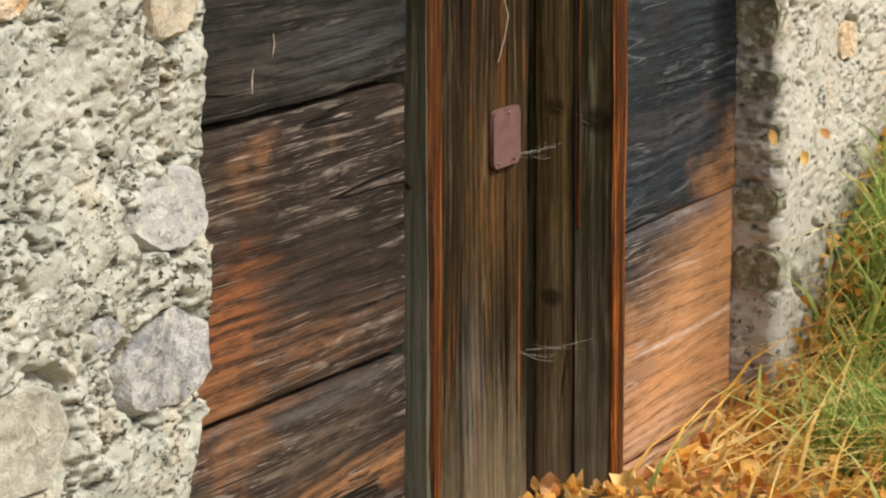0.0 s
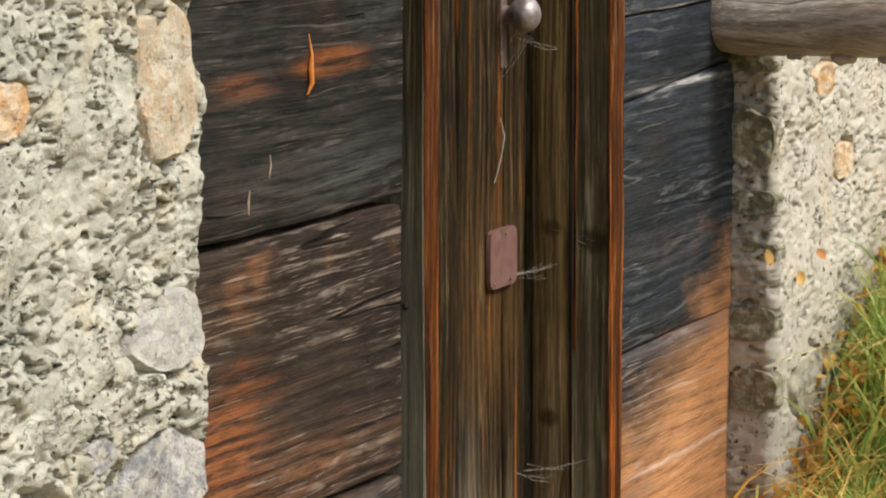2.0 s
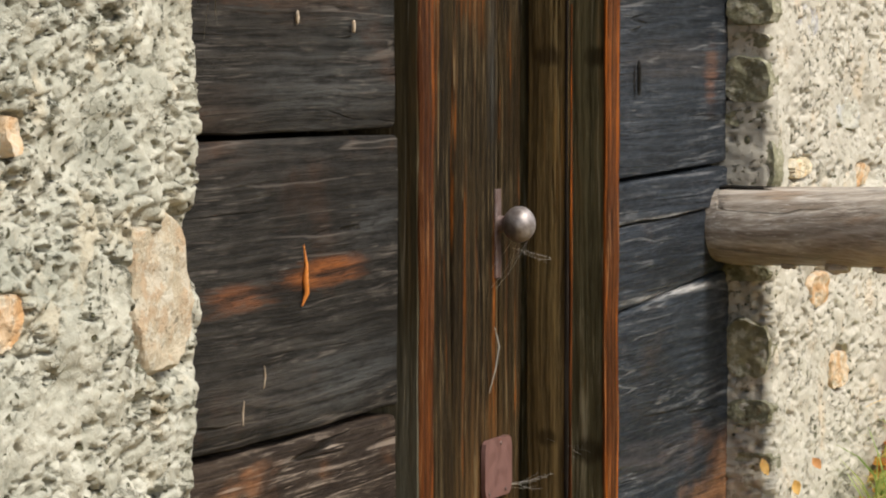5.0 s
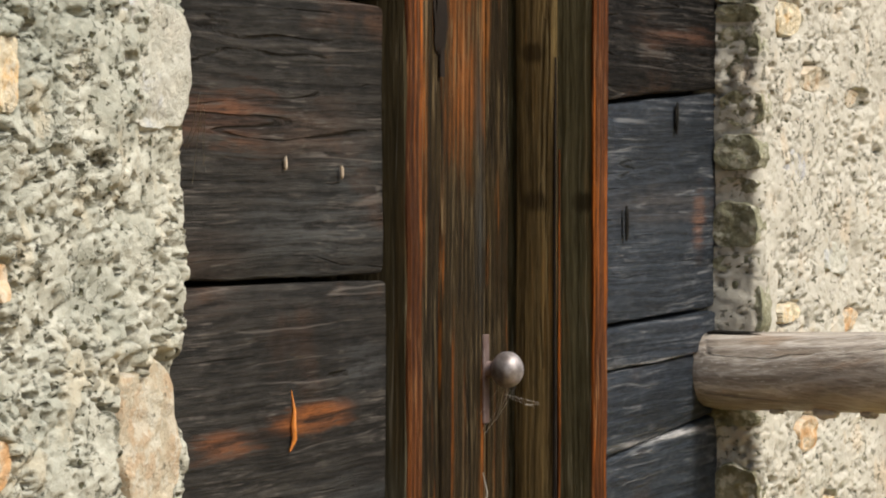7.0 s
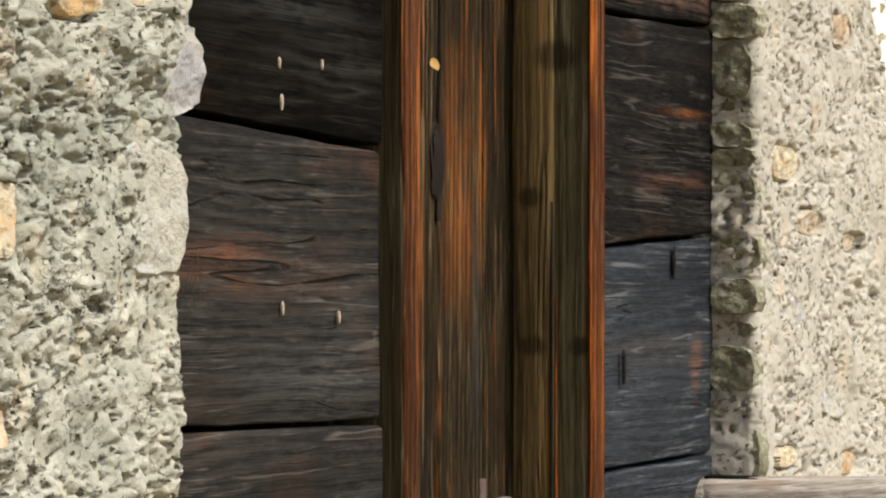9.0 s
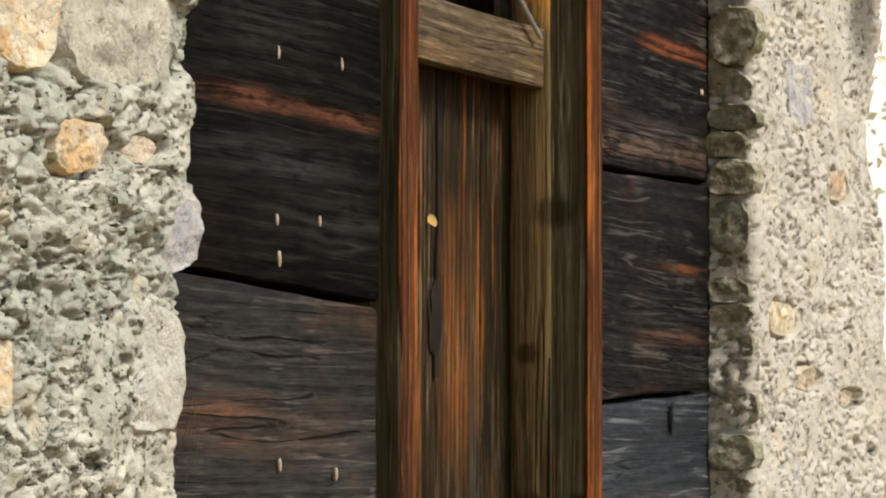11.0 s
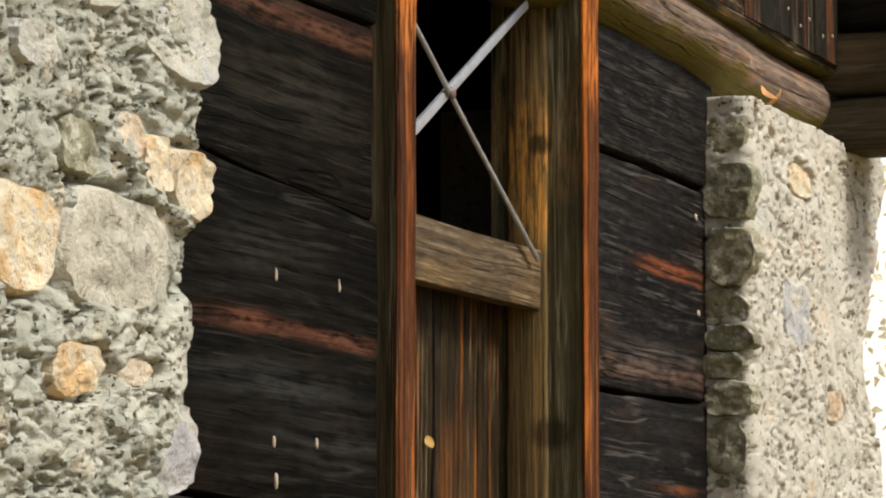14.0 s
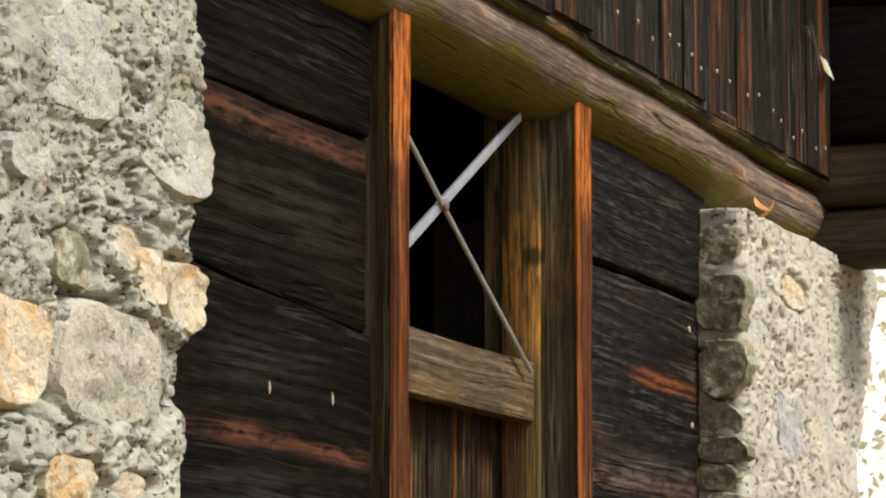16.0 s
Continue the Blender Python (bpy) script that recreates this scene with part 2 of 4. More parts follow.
KNOTS = ((0.059, 1.206, 0.018), (0.023, 1.391, 0.027), (0.055, 1.012, 0.018), (-0.010, 1.012, 0.018), (0.056, 0.51, 0.015), (0.0, 0.494, 0.022), (0.058, 0.256, 0.015), (0.037, 1.773, 0.018))
# Golden bands high on the jamb woods are sunlight put into colour.
JAMB_WOOD = wood("olive_brown_post_wood", "Z", (0.0338, 0.0234, 0.0104), (0.1755, 0.1196, 0.0468), (0.26, 0.13, 0.0338), (0.34, 0.26, 0.13), 0.52, 0.68, soot=0.45, lines=0.8, depth=0.005, splits=0.5, patch=TALL, fibres=LONG_FIBRES, knots=KNOTS, pitch=150, figure=3.0, bands=((1.72, 0.10, (0.62, 0.28, 0.050)),), foot=((0.24, 0.185, 0.115), 0.18, 0.4, 0.0))
JAMB_GREY = wood("grey_green_weathered_wood", "Z", (0.03375, 0.02875, 0.01375), (0.11, 0.09625, 0.05), (0.1375, 0.0875, 0.0325), (0.3, 0.27, 0.18), 0.56, 0.70, soot=0.4, lines=0.9, depth=0.005, splits=0.5, patch=TALL, fibres=LONG_FIBRES, knots=KNOTS, pitch=150, figure=2.0, bands=((1.78, 0.10, (0.26, 0.15, 0.05)),), foot=((0.22, 0.19, 0.135), 0.18, 0.4, 0.0))
POST_GREY = wood("grey_green_post_wood", "Z", (0.020, 0.016, 0.008), (0.066, 0.052, 0.027), (0.095, 0.055, 0.020), (0.26, 0.23, 0.17), 0.54, 0.68, spec=0.06, foot=((0.165, 0.160, 0.120), 0.62, 0.6, 0.0), soot=0.35, lines=0.6, patch=TALL, fibres=LONG_FIBRES, pitch=150, figure=2.0)
# Orange band: light on the top of the edge, put into the wood.
EDGE_WOOD = wood("red_brown_edge_wood", "Z", (0.014, 0.0055, 0.0025), (0.100, 0.030, 0.007), (0.44, 0.120, 0.014), (0.40, 0.20, 0.085), 0.52, 0.66, soot=0.5, lines=0.6, patch=(2.0, 60.0), fibres=LONG_FIBRES, pitch=150, figure=2.0, bands=((1.90, 0.09, (0.56, 0.17, 0.028)),))
DOOR_WOOD = wood("streaked_door_wood", "Z", (0.0050, 0.0036, 0.0022), (0.034, 0.022, 0.0085), (0.30, 0.088, 0.011), (0.26, 0.19, 0.10), 0.55, 0.70, soot=0.7, lines=0.7, depth=0.006, patch=TALL, fibres=LONG_FIBRES, pitch=130, figure=3.0,
                 foot=((0.20, 0.150, 0.092), 0.08, 0.32, 0.0), marks=((0.36, 1.20, 0.07, 0.16, (0.34, 0.105, 0.022), 0.8), (0.44, 1.22, 0.016, 0.12, (0.38, 0.125, 0.022), 0.9), (0.42, 1.05, 0.02, 0.22, (0.060, 0.062, 0.058), 0.8), (0.40, 0.42, 0.12, 0.20, (0.16, 0.080, 0.028), 0.7), (0.33, 0.16, 0.05, 0.14, (0.20, 0.18, 0.15), 0.8)))
RAIL_WOOD = wood("light_brown_rail_wood", "X", (0.036, 0.0256, 0.0152), (0.108, 0.0752, 0.0424), (0.16, 0.1, 0.04), (0.38, 0.31, 0.22), soot=0.4, splits=0.4, lines=0.7)
LOG_WOOD = wood("grey_brown_log_wood", "X", (0.05, 0.035, 0.02625), (0.2313, 0.165, 0.125), (0.25, 0.1313, 0.075), (0.44, 0.36, 0.29), soot=0.55, lines=0.8, splits=1.0, depth=0.005, figure=5.0)
LEDGE_WOOD = wood("dark_mossy_ledge_wood", "X", (0.010, 0.008, 0.004), (0.055, 0.042, 0.022), (0.16, 0.095, 0.035), (0.34, 0.28, 0.18), 0.54, 0.68, soot=0.8, lines=0.9, depth=0.005)
POLE_WOOD = wood("grey_pole_wood", "Y", (0.14, 0.105, 0.075), (0.60, 0.54, 0.47), (0.36, 0.22, 0.12), (0.86, 0.83, 0.78), 0.52, 0.66, rough=0.40, spec=0.3, soot=0.4, patch=(3.0, 14.0), lines=0.8, splits=0.6, pitch=90, figure=3.0)
BOARD_WOOD = wood("weathered_board_wood", "Z", (0.005, 0.0045, 0.003), (0.020, 0.017, 0.012), (0.16, 0.050, 0.014), (0.15, 0.135, 0.10), 0.52, 0.64, soot=0.6, lines=0.8, patch=(0.8, 26.0), fibres=LONG_FIBRES)
# Near-black wood; the upper cross logs' shade under the eave is in it.
NEAR_BLACK_LOG = wood("near_black_log_wood", "Y", (0.003, 0.0027, 0.0022), (0.010, 0.0085, 0.006), (0.018, 0.012, 0.007), (0.05, 0.045, 0.035), spec=0.1, lines=0.4)
CROSS_WOOD = wood("dark_cross_log_wood", "Y", (0.022, 0.017, 0.010), (0.062, 0.049, 0.028), (0.085, 0.055, 0.025), (0.15, 0.125, 0.08), soot=0.4, splits=0.4, lines=0.6)


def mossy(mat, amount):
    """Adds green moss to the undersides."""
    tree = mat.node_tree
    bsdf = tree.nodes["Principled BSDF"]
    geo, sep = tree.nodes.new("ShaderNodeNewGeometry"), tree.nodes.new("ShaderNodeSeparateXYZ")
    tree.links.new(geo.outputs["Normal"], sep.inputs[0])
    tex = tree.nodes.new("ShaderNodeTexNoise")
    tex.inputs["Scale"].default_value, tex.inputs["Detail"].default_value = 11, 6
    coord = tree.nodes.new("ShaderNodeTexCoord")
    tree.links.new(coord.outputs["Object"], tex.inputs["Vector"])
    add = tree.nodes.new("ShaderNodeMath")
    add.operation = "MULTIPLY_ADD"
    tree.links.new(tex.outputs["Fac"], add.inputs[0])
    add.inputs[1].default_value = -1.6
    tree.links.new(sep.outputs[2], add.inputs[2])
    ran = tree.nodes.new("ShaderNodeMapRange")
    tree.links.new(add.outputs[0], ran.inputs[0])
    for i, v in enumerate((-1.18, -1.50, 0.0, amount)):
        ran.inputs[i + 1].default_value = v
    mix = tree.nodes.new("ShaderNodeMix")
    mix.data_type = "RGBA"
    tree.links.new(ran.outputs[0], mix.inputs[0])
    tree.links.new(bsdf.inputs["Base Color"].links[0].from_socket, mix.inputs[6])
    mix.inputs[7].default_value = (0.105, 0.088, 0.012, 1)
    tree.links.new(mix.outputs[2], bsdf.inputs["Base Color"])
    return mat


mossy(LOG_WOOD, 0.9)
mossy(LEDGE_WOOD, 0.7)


def mortar(name, base, pale, dirt_shade, warm, holes=0.8, size=60.0, grey_from=9.0, open_pits=0.5, relief=1.0):
    """Old lime mortar: soft lumps, small upright pits and short cracks; shade in hollows and light on ridges are in the
    colour.
    """
    m = Nodes(name, 0.93, 0.15)
    big = m.noise(m.place, 6, 4, 0.6)
    mid = m.noise(m.place, 26, 6, 0.62)
    tint = m.noise(m.stretch((1, 1, 1), (4, 2, 7)), 12, 4, 0.6)
    grain = m.noise(m.place, 320, 3, 0.7)
    lumps = m.noise(m.stretch((0.6, 1, 1)), 95, 4, 0.62)
    calm = m.span(m.noise(m.stretch((1, 1, 1), (9, 1, 3)), 8, 4, 0.55), 0.38, 0.56)
    body = m.mix(m.span(mid, 0.36, 0.62), base, pale)
    body = m.mix(m.span(big, 0.46, 0.66, 0, 0.6), body, dirt_shade)
    # greyer upwards from grey_from
    high = m.calc("ADD", m.axis("Z"), m.calc("MULTIPLY", m.calc("SUBTRACT", big, 0.5), 2.0))
    body = m.mix(m.span(high, grey_from, grey_from + 0.5, 0, 0.6), body, dirt_shade)
    body = m.mix(m.span(tint, 0.56, 0.66, 0, 0.65), body, warm)
    # light on ridges and shade in hollows, painted by the same lumps
    body = m.mix(m.span(lumps, 0.48, 0.66, 0.0, 0.16), body, pale)
    body = m.mix(m.span(lumps, 0.56, 0.70, 0.0, 0.15), body, (pale[0] * 1.2, pale[1] * 1.2, pale[2] * 1.2))
    body = m.mix(m.span(lumps, 0.46, 0.34, 0.0, 0.16), body, (dirt_shade[0] * 0.7, dirt_shade[1] * 0.7, dirt_shade[2] * 0.68))
    body = m.mix(m.calc("MULTIPLY", m.span(grain, 0.50, 0.32), 0.22), body, dirt_shade)
    # pits: one in some of the cells, of uneven size, taller than wide
    stir = m.add("ShaderNodeVectorMath")
    stir.operation = "MULTIPLY_ADD"
    wild = m.add("ShaderNodeTexNoise")
    wild.inputs["Scale"].default_value, wild.inputs["Detail"].default_value = 120, 3
    m.put(m.place, wild.inputs["Vector"])
    m.put(wild.outputs["Color"], stir.inputs[0])
    stir.inputs[1].default_value = (0.012, 0.012, 0.012)
    m.put(m.place, stir.inputs[2])
    hole = None
    for scale, wide_by, share, radius in ((size * 1.0, 0.60, open_pits * 0.7, 0.26), (size * 2.0, 0.65, open_pits * 0.8, 0.27)):
        c = m.cells(m.stretch((wide_by, 1, 1), (scale, 3, 1), stir.outputs[0]), scale)
        pick = m.add("ShaderNodeSeparateColor")
        m.put(c.outputs["Color"], pick.inputs[0])
        wide = m.calc("MULTIPLY", m.calc("MULTIPLY_ADD", pick.outputs[1], 0.7, 0.45), radius)
        pit = m.span(m.calc("DIVIDE", c.outputs["Distance"], wide), 1.15, 0.65)
        pit = m.calc("MULTIPLY", pit, m.calc("LESS_THAN", pick.outputs[0], m.calc("MULTIPLY", m.calc("MULTIPLY_ADD", calm, 0.75, 0.25), share)))
        hole = pit if hole is None else m.calc("MAXIMUM", hole, pit)
    vein = m.calc("ABSOLUTE", m.calc("SUBTRACT", m.noise(m.stretch((0.6, 1.2, 1.0), (2, 8, 5)), 34, 3, 0.55), 0.5))
    crack = m.calc("MULTIPLY", m.span(vein, 0.018, 0.005), m.span(m.noise(m.stretch((1, 1, 1), (3, 3, 8)), 18, 4, 0.6), 0.52, 0.60))
    rough_spot = m.calc("MULTIPLY", m.span(m.noise(m.stretch((0.8, 1, 1.0), (2, 8, 5)), 62, 6, 0.70), 0.432, 0.375), m.calc("MULTIPLY_ADD", calm, 0.7, 0.1))
    hole = m.calc("MAXIMUM", m.calc("MAXIMUM", hole, m.calc("MULTIPLY", crack, 0.35)), m.calc("MULTIPLY", rough_spot, 0.95))
    # dark olive for the moss and the shade inside pits and cracks
    body = m.mix(m.calc("MULTIPLY", hole, holes), body, (0.058, 0.056, 0.028))
    up = m.calc("ADD", m.calc("ADD", m.calc("MULTIPLY", grain, 0.15), m.calc("MULTIPLY", lumps, 0.42)), m.calc("MULTIPLY", mid, 1.0))
    m.bump(m.calc("SUBTRACT", up, m.calc("MULTIPLY", hole, 0.6)), 0.0065 * relief, 1.0)
    return m.done(body)


MORTAR = mortar("lime_mortar", (0.315, 0.31, 0.252), (0.45, 0.44, 0.37), (0.26, 0.27, 0.225), (0.42, 0.37, 0.27), 0.94, 60.0, 1.05, 0.66)
MORTAR_R = mortar("pale_lime_mortar", (0.405, 0.38, 0.32), (0.465, 0.44, 0.375), (0.355, 0.33, 0.275), (0.49, 0.405, 0.30), 0.88, 46.0, 9.0, 0.52, 0.45)


def stone_mat(name, a, b, speck, amount=0.5, stain=None):
    """Broken stone, partly smeared with lime; stain: a second colour in patches."""
    m = Nodes(name, 0.88, 0.2)
    where = m.moved((3, 5, 7))
    tone = m.noise(where, 24, 6, 0.65)
    patch = m.noise(where, 19, 5, 0.62)
    grit = m.noise(m.place, 170, 4, 0.7)
    body = m.mix(m.span(tone, 0.35, 0.65), a, b)
    if stain:
        body = m.mix(m.span(patch, 0.50, 0.62, 0, 0.85), body, stain)
    body = m.mix(m.span(grit, 0.52, 0.68, 0, amount * 0.7), body, speck)
    body = m.mix(m.span(m.noise(m.place, 48, 5, 0.65), 0.50, 0.60, 0, 0.6), body, (0.50, 0.48, 0.40))
    pock = m.span(m.noise(m.place, 60, 5, 0.62), 0.37, 0.31, 0.0, 0.6)
    body = m.mix(pock, body, (0.10, 0.09, 0.06))
    m.bump(m.calc("SUBTRACT", m.calc("ADD", m.noise(m.place, 42, 6, 0.68), m.calc("MULTIPLY", grit, 0.35)), m.calc("MULTIPLY", pock, 0.6)), 0.008, 1.0)
    return m.done(body)


STONE = {
    "grey": stone_mat("grey_schist", (0.31, 0.295, 0.235), (0.48, 0.455, 0.37), (0.22, 0.21, 0.17)),
    "granite": stone_mat("speckled_granite", (0.17, 0.175, 0.18), (0.48, 0.47, 0.45), (0.05, 0.055, 0.06), 0.8),
    "tan": stone_mat("tan_schist", (0.36, 0.31, 0.22), (0.46, 0.40, 0.30), (0.33, 0.24, 0.16), 0.4, (0.42, 0.31, 0.20)),
    "slate": stone_mat("pale_grey_slate", (0.36, 0.355, 0.33), (0.46, 0.45, 0.41), (0.28, 0.28, 0.26), 0.35),
    "blue": stone_mat("blue_grey_slate", (0.30, 0.30, 0.31), (0.44, 0.43, 0.42), (0.22, 0.22, 0.22)),
    "cream": stone_mat("cream_limestone", (0.50, 0.42, 0.29), (0.66, 0.58, 0.42), (0.46, 0.36, 0.23), 0.5, (0.54, 0.35, 0.16)),
    "orange": stone_mat("ochre_brick_stone", (0.52, 0.36, 0.21), (0.62, 0.50, 0.36), (0.46, 0.28, 0.15), 0.5, (0.50, 0.28, 0.12)),
    "white": stone_mat("white_limewashed_stone", (0.38, 0.37, 0.31), (0.48, 0.465, 0.40), (0.33, 0.315, 0.26), 0.4, (0.42, 0.425, 0.42)),
    # These two olive stones also carry the shade of the pier's reveal.
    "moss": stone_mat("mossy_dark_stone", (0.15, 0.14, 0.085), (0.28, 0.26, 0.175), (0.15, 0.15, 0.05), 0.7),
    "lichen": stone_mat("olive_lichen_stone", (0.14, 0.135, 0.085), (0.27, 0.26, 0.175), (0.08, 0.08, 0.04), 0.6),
    "beige": stone_mat("beige_stone", (0.42, 0.35, 0.25), (0.54, 0.46, 0.35), (0.36, 0.26, 0.18), 0.5, (0.46, 0.31, 0.19)),
}


def simple(name, colour, second, rough=0.6, spec=0.4, scale=60.0, metal=0.0, depth=0.001):
    m = Nodes(name, rough, spec)
    n = m.noise(m.place, scale, 5, 0.65)
    m.bsdf.inputs["Metallic"].default_value = metal
    m.bump(n, depth, 0.7)
    return m.done(m.mix(m.span(n, 0.35, 0.65), colour, second), m.span(n, 0.3, 0.7, rough - 0.1, rough + 0.1))


IRON = simple("rusty_iron", (0.12, 0.075, 0.065), (0.20, 0.15, 0.14), 0.55, 0.5, 90, 0.35)
KNOB_METAL = simple("dull_steel", (0.17, 0.145, 0.135), (0.33, 0.30, 0.295), 0.50, 0.5, 60, 0.6)
PLATE_PAINT = simple("pink_brown_painted_metal", (0.115, 0.058, 0.050), (0.16, 0.085, 0.074), 0.6, 0.3, 60)
BAR_METAL = simple("grey_zinc_bar", (0.35, 0.36, 0.38), (0.44, 0.45, 0.47), 0.4, 0.5, 80, 0.6)
PEG_WOOD = simple("pale_peg_wood", (0.30, 0.225, 0.15), (0.42, 0.35, 0.27), 0.7, 0.3, 200)
RESIN = simple("orange_resin", (0.55, 0.20, 0.03), (0.42, 0.12, 0.02), 0.3, 0.5, 120)
WEB = simple("pale_dusty_fibre", (0.22, 0.20, 0.17), (0.32, 0.30, 0.26), 0.8, 0.2, 100)
# Near-black: the shade inside gaps, holes and the room is in this colour.
DARK_HOLLOW = simple("near_black_hollow", (0.012, 0.009, 0.007), (0.022, 0.017, 0.013), 0.9, 0.1, 12)

# ---------------- shape tools ----------------


def finish(ob_name, bm, mat, parent=None, label="", smooth=True):
    me = bpy.data.meshes.new(ob_name)
    bm.to_mesh(me)
    bm.free()
    me.materials.append(mat)
    if smooth:
        for poly in me.polygons:
            poly.use_smooth = True
        me.set_sharp_from_angle(angle=radians(38))
    ob = new(ob_name, me)
    if parent is not None:
        ob.parent = parent
    if label:
        ob["label"] = label
    return ob


def part(name, bm, mat, parent, label=""):
    return finish(name, bm, mat, parent, label)


def thing(name, label, category, group="", at=(0, 0, 0)):
    """An empty that holds the parts of a thing."""
    return tagged(new(name), label, category, group)


def ease(a, b, v):
    f = min(1, max(0, (v - a) / (b - a)))
    return f * f * (3 - 2 * f)


def wob(x, y, z, size=1.0):
    return noise.fractal(Vector((x, y, z)) * size, 1.0, 2.0, 4)


def smooth_step(a, b, v):
    f = np.clip((v - a) / (b - a), 0, 1)
    return f * f * (3 - 2 * f)


def grid_hash(i, j, seed):
    h = (i.astype(np.int64) * 374761393 + j.astype(np.int64) * 668265263 + seed * 1442695041) & 0xFFFFFFFF
    h = ((h ^ (h >> 13)) * 1274126177) & 0xFFFFFFFF
    return ((h ^ (h >> 16)) & 0xFFFFFF) / float(0x1000000)


def ripple(u, v, seed, octaves=3, gain=0.5):
    """Gradient noise over arrays, about -0.7 to 0.7."""
    total, size = 0.0, 1.0
    for k in range(octaves):
        i, j = np.floor(u), np.floor(v)
        fu, fv = u - i, v - j
        su, sv = fu * fu * fu * (fu * (fu * 6 - 15) + 10), fv * fv * fv * (fv * (fv * 6 - 15) + 10)
        corner = []
        for di in (0, 1):
            for dj in (0, 1):
                a = 6.28318 * grid_hash(i + di, j + dj, seed + k * 17)
                corner.append(np.cos(a) * (fu - di) + np.sin(a) * (fv - dj))
        total = total + size * ((corner[0] * (1 - sv) + corner[1] * sv) * (1 - su) + (corner[2] * (1 - sv) + corner[3] * sv) * su)
        u, v, size = u * 2.03 + 5.1, v * 2.03 + 1.7, size * gain
    return total


def crumbs(u, v, seed):
    """Distance to the nearest and the second nearest of scattered points."""
    i, j = np.floor(u), np.floor(v)
    first, second = np.full(u.shape, 9.0), np.full(u.shape, 9.0)
    for di in (-1, 0, 1):
        for dj in (-1, 0, 1):
            d = np.hypot(i + di + grid_hash(i + di, j + dj, seed) - u, j + dj + grid_hash(i + di, j + dj, seed + 5) - v)
            second = np.minimum(second, np.maximum(first, d))
            first = np.minimum(first, d)
    return first, second


def lofted(bm, rings, closed=True):
    """Skin between rings of points, with end caps."""
    vs = [[bm.verts.new(p) for p in ring] for ring in rings]
    n = len(vs[0])
    for a, b in zip(vs, vs[1:]):
        for i in range(n):
            j = (i + 1) % n
            bm.faces.new((a[i], a[j], b[j], b[i]))
    bm.faces.new(list(reversed(vs[0])))
    bm.faces.new(vs[-1])
    bmesh.ops.recalc_face_normals(bm, faces=bm.faces)
    return bm


def section(w, d, r):
    """Rounded rectangle, counted round from one corner."""
    pts = []
    for cx, cy, a0 in ((w / 2 - r, d / 2 - r, 0), (-w / 2 + r, d / 2 - r, 90), (-w / 2 + r, -d / 2 + r, 180), (w / 2 - r, -d / 2 + r, 270)):
        for k in (0, 45, 90):
            a = radians(a0 + k)
            pts.append((cx + r * math.cos(a), cy + r * math.sin(a)))
    return pts


def timber(a, b, w, d, side, steps=18, uneven=0.002, r=0.004, seed=0.0, taper=1.0, bm=None):
    """A sawn or hewn timber from a to b: w along side, d across it, with slightly uneven edges."""
    a, b, side = Vector(a), Vector(b), Vector(side).normalized()
    run = (b - a).normalized()
    other = run.cross(side).normalized()
    rings = []
    for i in range(steps + 1):
        f = i / steps
        c, k = a.lerp(b, f), 1 + (taper - 1) * f
        ring = []
        for j, (u, v) in enumerate(section(w * k, d * k, min(r, w * 0.45, d * 0.45))):
            n1 = uneven * wob(seed + (u > 0) * 3.1, f * (b - a).length * 3, seed * 1.7 + (v > 0) * 2)
            n2 = uneven * wob(seed + 9 + (v > 0) * 4.3, f * (b - a).length * 3, seed + (u > 0) * 1.3)
            ring.append(c + side * (u + n1) + other * (v + n2))
        rings.append(ring)
    return lofted(bm or bmesh.new(), rings)


def plank(x0, x1, low0, low1, top0, top1, y0, y1, seed, uneven=0.003):
    """A hewn wall timber with its own uneven upper and lower edge and a slightly cupped face."""
    rings, steps = [], 28
    for i in range(steps + 1):
        f = i / steps
        x = x0 + (x1 - x0) * f
        lo = low0 + (low1 - low0) * f + uneven * wob(x * 5, seed, 1.0)
        hi = top0 + (top1 - top0) * f + uneven * wob(x * 5, seed, 7.0)
        fy = y0 + 0.004 * wob(x * 2.5, seed, 3.0)
        r = 0.006 + 0.003 * wob(x * 4, seed, 5.0)
        ring = [(x, fy + r, lo), (x, fy + r * 0.3, lo + r * 0.3), (x, fy, lo + r)]
        for k in range(1, 7):
            z = lo + r + (hi - lo - 2 * r) * k / 7
            ring.append((x, fy + 0.0025 * wob(x * 3, z * 9, seed), z))
        ring += [(x, fy, hi - r), (x, fy + r * 0.3, hi - r * 0.3), (x, fy + r, hi), (x, y1, hi), (x, y1, lo)]
        rings.append(ring)
    return lofted(bmesh.new(), rings)


def blob(centre, size, seed, rough=0.12, square=0.62, cuts=4, facets=5):
    """A broken stone: rounded, knocked flat on several sides, with a coarse face."""
    bm = bmesh.new()
    bmesh.ops.create_icosphere(bm, subdivisions=cuts, radius=1)
    c, s = Vector(centre), Vector(size) / 2
    rng = random.Random(seed)
    cutters = [(Vector((rng.gauss(0, 1), rng.gauss(0, 0.5), rng.gauss(0, 1))).normalized(), rng.uniform(0.74, 1.0)) for _ in range(facets)]
    for v in bm.verts:
        n = v.co.normalized()
        q = Vector([math.copysign(abs(k) ** square, k) for k in n])
        for face, far in cutters:
            over = q.dot(face) - far
            if over > 0:
                q -= face * over * 0.9
        k = 1 + rough * wob(n.x + seed, n.y + seed * 1.3, n.z - seed, 1.8) + rough * 0.5 * wob(n.x, n.y + seed, n.z, 6)
        v.co = c + Vector((q.x * s.x, q.y * s.y, q.z * s.z)) * k
    return bm


